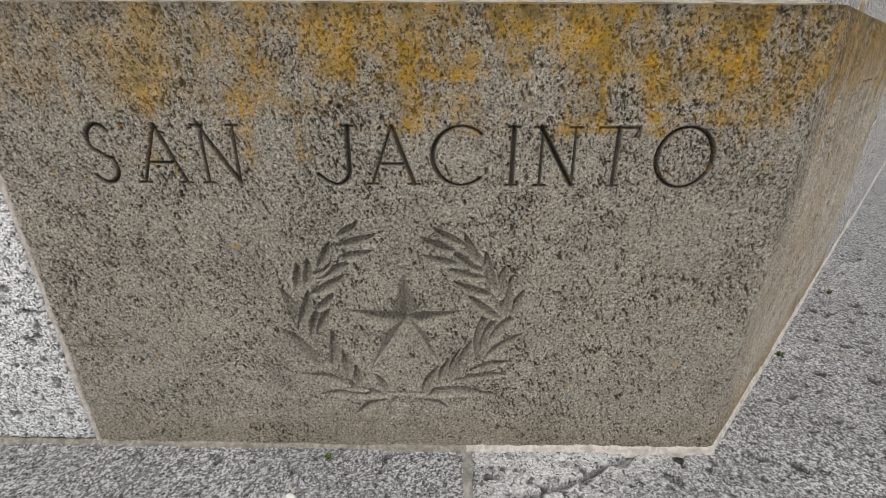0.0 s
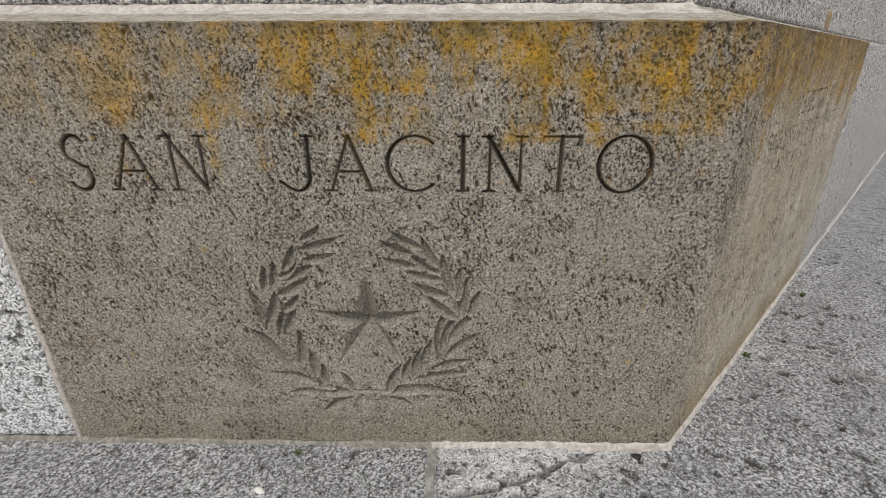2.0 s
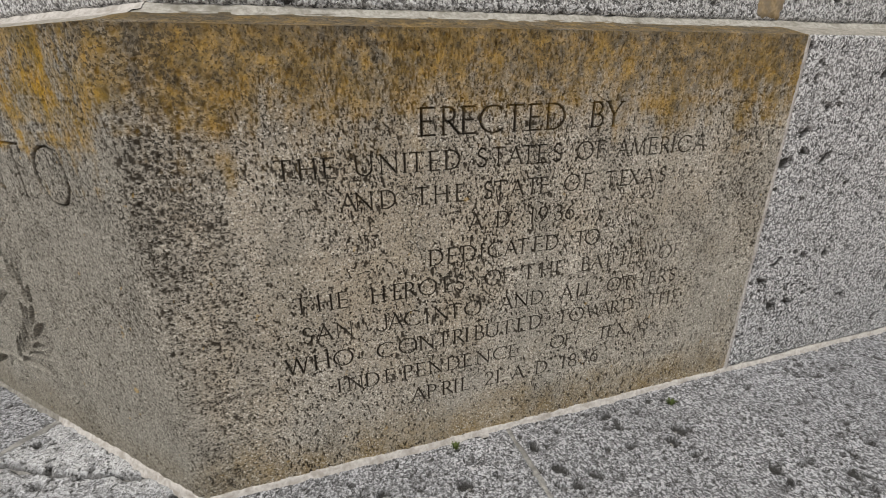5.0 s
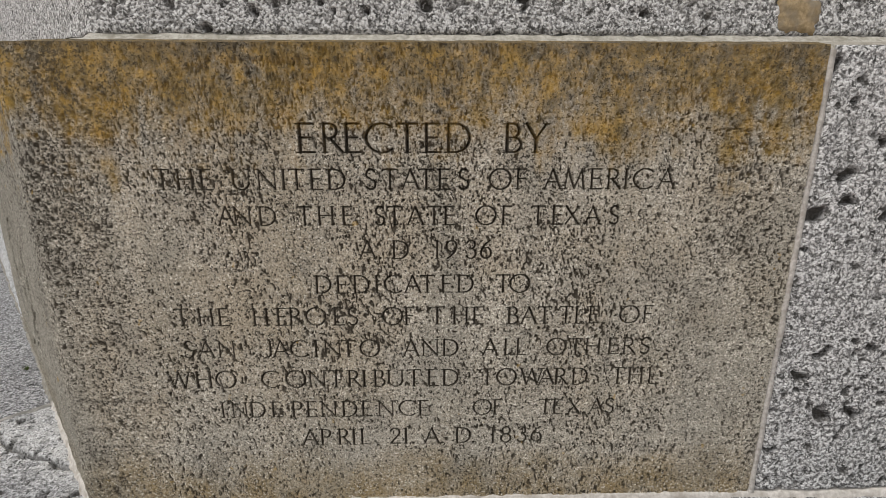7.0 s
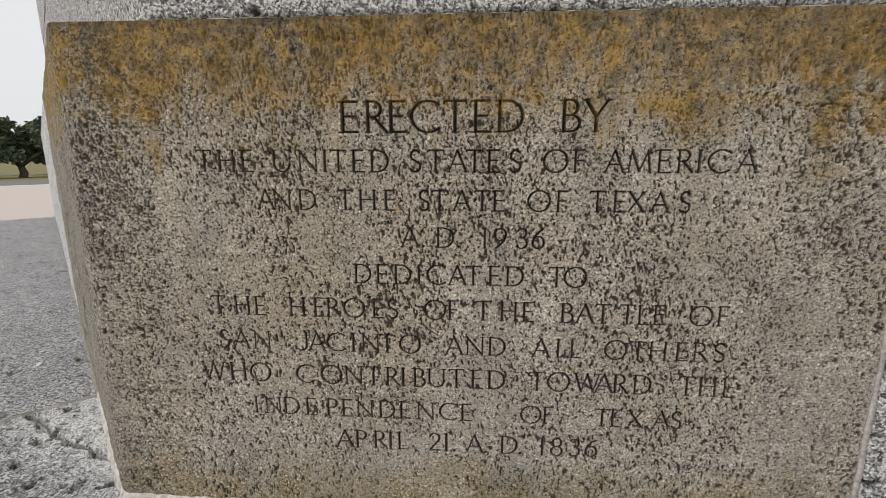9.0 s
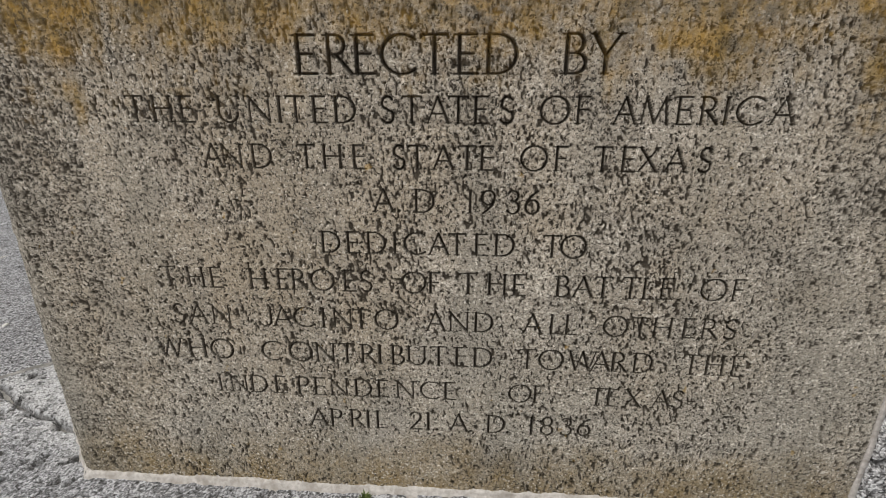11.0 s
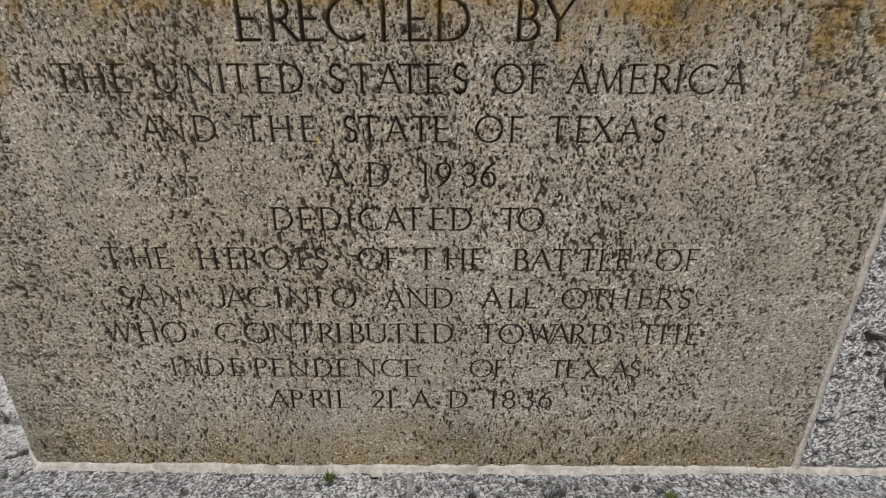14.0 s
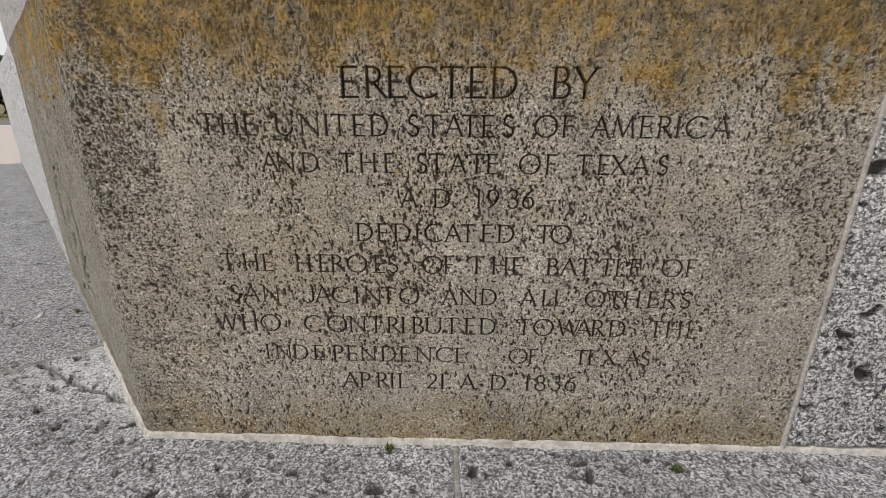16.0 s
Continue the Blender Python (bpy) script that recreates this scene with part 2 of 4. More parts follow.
TOP_FILL = plain_stone("eroded_mortar", (0.25, 0.235, 0.2), (0.46, 0.435, 0.39), 120, 0.6, (0.17, 0.155, 0.12))
FOOT_FILL = plain_stone("dirty_mortar", (0.15, 0.14, 0.12), (0.33, 0.305, 0.265), 120, 0.7, (0.13, 0.12, 0.1))
LEDGE_FILL = plain_stone("ledge_mortar", (0.17, 0.165, 0.155), (0.36, 0.345, 0.32), 110, 0.7, (0.15, 0.145, 0.135))
CONCRETE = plain_stone("old_concrete", (0.1, 0.1, 0.1), (0.19, 0.19, 0.185), 40)


# ---- building ----
def empty(name, label, category, kind="", at=(0, 0, 0), group=""):
    e = new(name)
    e.location = at
    return tagged(e, label, category, group, kind)


def mesh_from(name, verts, faces, mat, parent=None, label="", pit=None, smooth=True, fresh=None):
    me = bpy.data.meshes.new(name)
    nv, nf = len(verts), len(faces)
    me.vertices.add(nv)
    me.vertices.foreach_set("co", np.ascontiguousarray(verts, dtype=np.float32).ravel())
    me.loops.add(nf * 4)
    me.loops.foreach_set("vertex_index", np.ascontiguousarray(faces, dtype=np.int32).ravel())
    me.polygons.add(nf)
    me.polygons.foreach_set("loop_start", np.arange(0, nf * 4, 4, dtype=np.int32))
    me.polygons.foreach_set("loop_total", np.full(nf, 4, dtype=np.int32))
    me.polygons.foreach_set("use_smooth", np.full(nf, smooth, dtype=bool))
    if pit is not None:
        a = me.attributes.new("pit", "FLOAT", "POINT")
        a.data.foreach_set("value", np.ascontiguousarray(pit, dtype=np.float32))
    if fresh is not None:
        a = me.attributes.new("fresh", "FLOAT", "POINT")
        a.data.foreach_set("value", np.ascontiguousarray(fresh, dtype=np.float32))
    me.update(calc_edges=True)
    me.validate()
    me.materials.append(mat)
    ob = new(name, me)
    ob.parent = parent
    if label:
        tagged(ob, label)
    return ob


def grid_faces(nu, nv, start=0):
    i = np.arange((nu - 1) * (nv - 1))
    a = i // (nv - 1) * nv + i % (nv - 1) + start
    return np.stack([a, a + nv, a + nv + 1, a + 1], 1)


def part(name, bm, mat, parent=None, label="", smooth=False):
    me = bpy.data.meshes.new(name)
    bm.to_mesh(me)
    bm.free()
    if smooth:
        me.polygons.foreach_set("use_smooth", np.ones(len(me.polygons), dtype=bool))
    me.materials.append(mat)
    ob = new(name, me)
    ob.parent = parent
    if label:
        tagged(ob, label)
    return ob


def prism(points, z0, z1):
    """An upright block over a polygon of the plan (anticlockwise)."""
    bm = bmesh.new()
    low = [bm.verts.new((x, y, z0)) for x, y in points]
    top = [bm.verts.new((x, y, z1)) for x, y in points]
    bm.faces.new(low[::-1]), bm.faces.new(top)
    for i in range(len(points)):
        j = (i + 1) % len(points)
        bm.faces.new((low[i], low[j], top[j], top[i]))
    return bm


def spaced(stops):
    """Coordinates from stretches (start, end, step)."""
    out = []
    for a, b, step in stops:
        n = max(1, round((b - a) / step))
        out.append(np.linspace(a, b, n, endpoint=False))
    return np.concatenate(out + [[stops[-1][1]]])


# ---- letters: strokes in units of the letter's height ----
def arc(cx, cy, rx, ry, a0, a1, n=18):
    return [(cx + rx * math.cos(radians(a0 + (a1 - a0) * i / n)), cy + ry * math.sin(radians(a0 + (a1 - a0) * i / n))) for i in range(n + 1)]


K, N_, V_ = 0.105, 0.07, -1   # thick, thin, by direction
GLYPHS = {
    "A": (0.78, [(N_, [(0.02, 0), (0.38, 1)]), (K, [(0.38, 1), (0.76, 0)]), (N_, [(0.15, 0.36), (0.62, 0.36)])], [(0.02, 0), (0.76, 0)]),
    "B": (0.56, [(K, [(0.08, 0), (0.08, 1)]), (V_, [(0.08, 1), (0.26, 1)] + arc(0.26, 0.76, 0.2, 0.24, 90, -90) + [(0.08, 0.52)]),
                 (V_, [(0.26, 0.52)] + arc(0.28, 0.26, 0.26, 0.26, 90, -90) + [(0.08, 0)])], [(0.04, 0), (0.04, 1)]),
    "C": (0.84, [(V_, arc(0.5, 0.5, 0.5, 0.51, 48, 312, 26))], []),
    "D": (0.78, [(K, [(0.08, 0), (0.08, 1)]), (V_, [(0.08, 1), (0.28, 1)] + arc(0.28, 0.5, 0.48, 0.5, 90, -90) + [(0.08, 0)])], [(0.04, 0), (0.04, 1)]),
    "E": (0.54, [(K, [(0.08, 0), (0.08, 1)]), (N_, [(0.08, 1), (0.5, 1)]), (N_, [(0.08, 0.52), (0.43, 0.52)]), (N_, [(0.08, 0), (0.54, 0)])], [(0.04, 0), (0.04, 1)]),
    "F": (0.48, [(K, [(0.08, 0), (0.08, 1)]), (N_, [(0.08, 1), (0.46, 1)]), (N_, [(0.08, 0.52), (0.4, 0.52)])], [(0.08, 0), (0.04, 1)]),
    "H": (0.78, [(K, [(0.08, 0), (0.08, 1)]), (K, [(0.7, 0), (0.7, 1)]), (N_, [(0.08, 0.52), (0.7, 0.52)])], [(0.08, 0), (0.08, 1), (0.7, 0), (0.7, 1)]),
    "I": (0.16, [(K, [(0.08, 0), (0.08, 1)])], [(0.08, 0), (0.08, 1)]),
    "J": (0.62, [(K, [(0.54, 1), (0.54, 0.26)]), (V_, arc(0.29, 0.26, 0.25, 0.27, 0, -95, 10) + [(0.12, 0.05), (-0.02, 0.17)])], [(0.54, 1)]),
    "L": (0.5, [(K, [(0.08, 0), (0.08, 1)]), (N_, [(0.08, 0), (0.5, 0)])], [(0.04, 0), (0.08, 1)]),
    "M": (0.96, [(N_, [(0.04, 0), (0.16, 1)]), (K, [(0.16, 1), (0.48, 0.04)]), (N_, [(0.48, 0.04), (0.8, 1)]), (K, [(0.8, 1), (0.92, 0)])], [(0.04, 0), (0.92, 0)]),
    "N": (0.86, [(N_, [(0.1, 0), (0.1, 1)]), (K, [(0.06, 1), (0.8, 0)]), (N_, [(0.8, 0), (0.8, 1)])], [(0.1, 0), (0.04, 1), (0.8, 1)]),
    "O": (0.98, [(V_, arc(0.49, 0.5, 0.48, 0.52, 0, 360, 34))], []),
    "P": (0.54, [(K, [(0.08, 0), (0.08, 1)]), (V_, [(0.08, 1), (0.24, 1)] + arc(0.24, 0.74, 0.26, 0.26, 90, -90) + [(0.12, 0.48)])], [(0.08, 0), (0.04, 1)]),
    "R": (0.64, [(K, [(0.08, 0), (0.08, 1)]), (V_, [(0.08, 1), (0.24, 1)] + arc(0.24, 0.75, 0.24, 0.25, 90, -90) + [(0.1, 0.5)]), (K, [(0.26, 0.5), (0.64, 0)])], [(0.08, 0), (0.04, 1)]),
    "S": (0.5, [(0.1, arc(0.26, 0.745, 0.2, 0.26, 35, 215, 12) + [(0.2, 0.54), (0.32, 0.45)] + arc(0.24, 0.255, 0.22, 0.26, 40, -150, 12))], []),
    "T": (0.7, [(K, [(0.35, 0), (0.35, 1)]), (N_, [(0.02, 1), (0.68, 1)]), (N_, [(0.02, 1), (0.01, 0.92)]), (N_, [(0.68, 1), (0.69, 0.92)])], [(0.35, 0)]),
    "U": (0.84, [(K, [(0.08, 1), (0.08, 0.34)]), (V_, arc(0.42, 0.34, 0.34, 0.35, 180, 360, 14)), (N_, [(0.76, 0.34), (0.76, 1)])], [(0.08, 1), (0.76, 1)]),
    "W": (1.14, [(K, [(0.04, 1), (0.32, 0)]), (N_, [(0.32, 0), (0.57, 1)]), (K, [(0.57, 1), (0.85, 0)]), (N_, [(0.85, 0), (1.1, 1)])], [(0.04, 1), (1.1, 1)]),
    "X": (0.74, [(K, [(0.06, 1), (0.7, 0)]), (N_, [(0.68, 1), (0.04, 0)])], [(0.06, 1), (0.7, 0), (0.68, 1), (0.04, 0)]),
    "Y": (0.72, [(K, [(0.36, 0), (0.36, 0.46)]), (K, [(0.05, 1), (0.36, 0.46)]), (N_, [(0.68, 1), (0.36, 0.46)])], [(0.36, 0), (0.05, 1), (0.68, 1)]),
    "1": (0.2, [(K, [(0.1, 0), (0.1, 1)])], [(0.1, 0), (0.06, 1)]),
    "2": (0.56, [(V_, arc(0.27, 0.74, 0.23, 0.26, 165, -30, 14) + [(0.04, 0.02)]), (0.1, [(0.04, 0.02), (0.54, 0.02)])], []),
    "3": (0.5, [(V_, arc(0.22, 0.77, 0.2, 0.23, 150, -90, 12)), (V_, arc(0.22, 0.27, 0.24, 0.27, 90, -150, 14))], []),
    "6": (0.6, [(V_, [(0.5, 1), (0.3, 0.84), (0.12, 0.6), (0.06, 0.34)]), (V_, arc(0.3, 0.31, 0.25, 0.31, 0, 360, 22))], []),
    "8": (0.56, [(V_, arc(0.28, 0.76, 0.2, 0.24, 0, 360, 18)), (V_, arc(0.28, 0.26, 0.25, 0.27, 0, 360, 20))], []),
    "9": (0.6, [(V_, [(0.1, 0), (0.3, 0.16), (0.48, 0.4), (0.54, 0.66)]), (V_, arc(0.3, 0.69, 0.25, 0.31, 0, 360, 22))], []),
    ".": (0.12, [(0.13, [(0.05, 0.05), (0.07, 0.05)])], []),
}


def cut_line(us, zs, depth, ids, names, text, starts, foot, h, steep, stretch=1.0, weight_=1.0, narrow=""):
    """Cuts one line of V-shaped letters into the grid of depths, and numbers each letter. starts: where each begins, in mm from the corner."""
    rng = random.Random(text)
    for c, start in zip(text.replace(" ", ""), starts):
        width, strokes, serifs = GLYPHS[c]
        wide = stretch * (0.8 if c in narrow else 1.0)
        pen = start / 1000 - min(x for _, pts in strokes for x, y in pts) * wide * h
        keen = steep * rng.uniform(0.8, 1.12)
        i0, i1 = np.searchsorted(us, (pen - 0.3 * h, pen + (width * wide + 0.3) * h))
        j0, j1 = np.searchsorted(zs, (foot - 0.2 * h, foot + 1.2 * h))
        gu, gz = np.meshgrid((us[i0:i1] - pen) / h, (zs[j0:j1] - foot) / h, indexing="ij")
        cut = np.full(gu.shape, -1.0)
        segs = []
        for weight, pts in strokes:
            for (x0, y0), (x1, y1) in zip(pts, pts[1:]):
                k = weight
                if k < 0:
                    run = math.hypot(x1 - x0, y1 - y0) or 1
                    k = 0.066 + 0.042 * (abs(y1 - y0) / run) ** 1.5
                segs.append((x0 * wide, y0, x1 * wide, y1, k * weight_))
        for x, y in serifs:
            segs.append((x * wide - 0.1, y, x * wide + 0.1, y, 0.055))
        for x0, y0, x1, y1, k in segs:
            dx, dy = x1 - x0, y1 - y0
            s = np.clip(((gu - x0) * dx + (gz - y0) * dy) / (dx * dx + dy * dy + 1e-9), 0, 1)
            cut = np.maximum(cut, k / 2 - np.hypot(gu - x0 - s * dx, gz - y0 - s * dy))
        cut *= h
        here = depth[i0:i1, j0:j1]
        np.maximum(here, np.clip(cut, 0, None) * keen, out=here)
        ids[i0:i1, j0:j1][cut > 0] = len(names)
        names.append(("letter", "carved letter " + c if c.isalpha() else "carved figure " + c if c.isdigit() else "carved point"))


def cut_star(gu, gz, cu, cz, r, deep):
    u, z = gu - cu, gz - cz
    a = np.arctan2(u, z)
    fold = np.abs((a + math.pi / 5) % (2 * math.pi / 5) - math.pi / 5)
    d = np.hypot(u, z)
    x, y = d * np.cos(fold), d * np.sin(fold)
    inner = 0.33 * r
    tip, vale = np.array([r, 0]), np.array([inner * math.cos(math.pi / 5), inner * math.sin(math.pi / 5)])
    e = vale - tip
    nx, ny = e[1], -e[0]
    far = nx * tip[0] + ny * tip[1]
    return np.clip(1 - (nx * x + ny * y) / far, 0, None) * deep


def cut_leaf(gu, gz, u0, z0, angle, length, width, deep, bend=0.15):
    ca, sa = math.cos(angle), math.sin(angle)
    s = ((gu - u0) * ca + (gz - z0) * sa) / length
    v = ((gz - z0) * ca - (gu - u0) * sa) / length - bend * s * (1 - s) * 1.5
    half = width / length * 0.5 * np.clip(np.sin(np.pi * np.clip(s, 0, 1) ** 0.8), 0, None) ** 0.8
    inside = (np.abs(v) < half) & (s > 0) & (s < 1)
    across = np.clip(v / (half + 1e-6) * 0.5 + 0.5, 0, 1)
    if sa + 0.3 * ca < 0:
        across = 1 - across
    # steep walls on both flanks, the bed tilted
    body = np.minimum(np.minimum(across / 0.22, (1 - across) / 0.16), 1.0) * (0.5 + 0.5 * across) * np.clip(5 * s * (1 - s) + 0.2, 0, 1)
    # a narrow rim of uncut stone parts each leaf from the ones under it
    rim = (np.abs(v) < half + 0.003 / length) & (s > -0.02) & (s < 1)
    return rim, np.where(inside, body * deep, -0.0026)


# leaves of the two branches: angle and distance of the foot from the middle of the wreath, heading, length (degrees, mm)
BRANCH_E = ((-79, 155, -28, 53), (-78, 147, -1, 132), (-76, 144, 70, 59), (-61, 132, 75, 51), (-51, 133, 77, 62), (-52, 146, 10, 92), (-44, 139, 79, 70), (-38, 149, 18, 71),
            (-26, 146, 86, 97), (-22, 147, 74, 89), (-23, 156, 39, 76), (-12, 151, 54, 77), (7, 184, 74, 50), (8, 170, 84, 73), (7, 157, 139, 68), (20, 170, 86, 55),
            (24, 154, 159, 64), (24, 165, 104, 73), (36, 157, 165, 61), (40, 164, 144, 62), (44, 171, 117, 55), (54, 144, 165, 55), (60, 161, 157, 55), (58, 178, 150, 53))
BRANCH_W = ((-104, 162, -150, 63), (-106, 153, -180, 113), (-105, 143, 112, 41), (-120, 154, 167, 96), (-124, 148, 107, 52), (-131, 163, 165, 81), (-134, 145, 100, 56), (-146, 152, 88, 76),
            (-151, 173, 126, 93), (-171, 158, 88, 88), (-175, 146, 69, 59), (179, 175, 110, 72), (179, 174, 73, 68), (168, 146, 47, 43), (158, 186, 84, 46), (155, 173, 83, 51),
            (158, 159, 34, 66), (147, 167, 27, 68), (146, 168, 53, 50), (141, 172, 65, 49), (127, 158, 13, 52), (124, 176, 18, 64), (121, 189, 37, 39))


def cut_wreath(us, zs):
    gu, gz = np.meshgrid(us, zs, indexing="ij")
    out = np.zeros(gu.shape)
    cu, cz = -0.573, 0.262

    def groove(path, half, deep):
        for (u0, z0), (u1, z1) in zip(path, path[1:]):
            dx, dz = u1 - u0, z1 - z0
            t = np.clip(((gu - u0) * dx + (gz - z0) * dz) / (dx * dx + dz * dz), 0, 1)
            d = np.hypot(gu - u0 - t * dx, gz - z0 - t * dz)
            np.maximum(out, np.clip(half - d, 0, None) / half * deep, out=out)

    for side, leaves in ((1, BRANCH_E), (-1, BRANCH_W)):
        stem = [(cu + side * 0.158 * math.cos(radians(a)), cz + 0.15 * math.sin(radians(a))) for a in range(-76, 56, 6)]
        groove(stem, 0.0035, 0.004)
        for a, r, heading, length in leaves:
            ln = length / 1000
            u0 = cu + r / 1000 * math.cos(radians(a)) - 0.1 * ln * math.cos(radians(heading))
            z0 = cz + r / 1000 * math.sin(radians(a)) - 0.1 * ln * math.sin(radians(heading))
            outer = math.sin(radians(heading - a)) * side      # leaves curl back towards the tip of the branch
            rim, deep = cut_leaf(gu, gz, u0, z0, radians(heading), ln * 1.12, 0.0095 + 0.135 * ln, 0.0125, side * (0.14 if outer > 0.5 else 0.24))
            out[rim] = deep[rim]
        # loose ends of the ribbon under the tie
        groove([(cu + side * 0.022, 0.104), (cu + side * 0.03, 0.09), (cu + side * 0.026, 0.07)], 0.006, 0.005)
    # the tie, left standing between two cuts
    groove([(cu - 0.035, 0.121), (cu + 0.035, 0.121)], 0.004, 0.005)
    groove([(cu - 0.035, 0.1), (cu + 0.03, 0.1)], 0.0035, 0.004)
    return out


def face_points(us, zs, ax, out, sink, corner_u, sign):
    """Points of an upright face, sunk by the depths; its edge at the corner is worn round."""
    gu, gz = np.meshgrid(us, zs, indexing="ij")
    p = CORNER + gu.ravel()[:, None] * ax + gz.ravel()[:, None] * ZUP
    k = np.clip(1 - np.abs(gu.ravel() - corner_u) / 0.014, 0, 1)
    way = out * (1 - k[:, None]) + BIS * k[:, None]
    return p - way * (sink.ravel() * (1 - k) + 0.004 * k * k)[:, None]


def rough_brown(p, a, b, seed, close=0.0):
    """Weathered surface: broad waves, bedding, crumbs and ragged small holes. close: how much closer the holes stand."""
    d = 0.0026 * (vnoise(p, 14, seed) - 0.5) + 0.0018 * (vnoise(p, 60, seed + 1) - 0.5) + 0.0016 * (vnoise(p, 210, seed + 2) - 0.5)
    bed = vnoise(p * [0.06, 0.06, 1.0], 95, seed + 7)
    d = d + 0.0024 * (bed - 0.5)
    turned = np.stack([p[:, 0] + 0.31 * p[:, 2], p[:, 1] - 0.27 * p[:, 2], 1.1 * p[:, 2] + 0.35 * (p[:, 0] - p[:, 1])], 1)
    ragged = 0.5 * vnoise(turned * [1.1, 1.1, 0.85], 290, seed + 10) + 0.5 * vnoise(p, 450, seed + 11)
    zone = 0.6 * vnoise(p, 9, seed + 5) + 0.4 * vnoise(p, 28, seed + 6)
    line = np.clip((bed - 0.72) * 6, 0, 1) * np.clip((vnoise(p, 7, seed + 8) - 0.45) * 5, 0, 1)
    limit = 0.655 - close - 0.22 * (zone - 0.5) - 0.07 * line - 0.06 * (p[:, 2] - 0.35)
    h1 = np.clip((ragged - limit) / 0.1, 0, 1)
    h2 = pits(a, b, 0.0115, 0.13, seed + 20, 0.12, 0.33, 1.2) * np.clip((zone - 0.42) * 6, 0, 1)
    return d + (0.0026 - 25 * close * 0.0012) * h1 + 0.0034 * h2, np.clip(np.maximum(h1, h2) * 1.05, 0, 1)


def split_face(verts, faces, pit, ids, mat, parent, names):
    """One mesh for the field, and under it one for each carved piece, sharing their borders."""
    fid = ids.ravel()[faces].max(axis=1)
    order = np.argsort(fid, kind="stable")
    cuts = np.searchsorted(fid[order], np.arange(len(names) + 1))
    field = None
    for k, (nm, label) in enumerate(names):
        f = faces[order[cuts[k]:cuts[k + 1]]]
        if not len(f):
            continue
        used, inv = np.unique(f.ravel(), return_inverse=True)
        ob = mesh_from(nm, verts[used], inv.reshape(-1, 4), mat, field or parent, label, pit[used])
        field = field or ob


# ---- the carved cornerstone ----
cornerstone = empty("cornerstone", "brown weathered limestone cornerstone with carved lettering, star and wreath", "cornerstone")


def dedication_face():
    us = spaced([(0, 0.02, 0.002), (0.02, 0.14, 0.0026), (0.14, 1.0, FINE), (1.0, JOINT_E - CX, 0.0026)])
    zs = spaced([(0.0, 0.09, 0.0026), (0.09, 0.65, FINE), (0.65, H, 0.0026)])
    carve = np.zeros((len(us), len(zs)))
    ids = np.zeros(carve.shape, dtype=int)
    names = [("dedication_face", "brown limestone face with small dark holes")]
    def line(text, foot, h, *starts):
        cut_line(us, zs, carve, ids, names, text, starts, foot, h, 4.2, 1.12, 1.14)

    line("ERECTED BY", 0.594, 0.04, 407, 442, 474, 502, 546, 589, 621, 706, 734)
    line("THE UNITED STATES OF AMERICA", 0.5405, 0.029, 192, 226, 260, 306, 342, 379, 387, 420, 446, 500, 524, 553, 577, 608, 637, 682, 724, 764, 794, 834, 859, 885, 897, 934)
    line("AND THE STATE OF TEXAS", 0.487, 0.0275, 278, 302, 341, 395, 428, 464, 512, 530, 560, 589, 617, 663, 704, 746, 780, 798, 828, 866)
    line("A.D. 1936", 0.434, 0.028, 486, 516, 538, 567, 604, 618, 649, 671)
    line("DEDICATED TO", 0.379, 0.028, 417, 450, 476, 510, 522, 554, 578, 613, 638, 696, 718)
    line("THE HEROES OF THE BATTLE OF", 0.326, 0.028, 192, 230, 262, 316, 353, 373, 397, 442, 464, 518, 555, 593, 631, 663, 718, 738, 764, 798, 826, 848, 896, 936)
    line("SAN JACINTO AND ALL OTHERS", 0.271, 0.028, 200, 222, 254, 319, 341, 369, 409, 423, 450, 480, 550, 580, 615, 678, 714, 734, 782, 818, 847, 884, 909, 936)
    line("WHO CONTRIBUTED TOWARD THE", 0.217, 0.029, 167, 214, 244, 318, 357, 395, 427, 460, 484, 502, 524, 554, 590, 615, 675, 702, 742, 772, 800, 829, 891, 922, 956)
    line("INDEPENDENCE OF TEXAS", 0.162, 0.0275, 248, 264, 296, 331, 365, 389, 411, 448, 480, 506, 540, 575, 664, 700, 774, 800, 823, 860, 887)
    line("APRIL 21. A.D. 1836", 0.108, 0.029, 377, 409, 438, 462, 476, 524, 550, 562, 582, 611, 637, 664, 698, 712, 740, 764)
    gu, gz = np.meshgrid(us, zs, indexing="ij")
    a, b = gu.ravel(), gz.ravel()
    p = CORNER + a[:, None] * E_AX + b[:, None] * ZUP
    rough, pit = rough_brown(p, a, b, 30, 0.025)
    cut = carve.ravel()
    rough = rough * np.where(cut > 0, 0.3, 1)
    verts = face_points(us, zs, E_AX, E_OUT, rough + cut, 0, 1)
    # the letters' shade is put into the colour with their grime, by depth
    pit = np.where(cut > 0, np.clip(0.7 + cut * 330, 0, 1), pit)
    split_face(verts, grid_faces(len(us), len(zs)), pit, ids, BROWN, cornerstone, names)


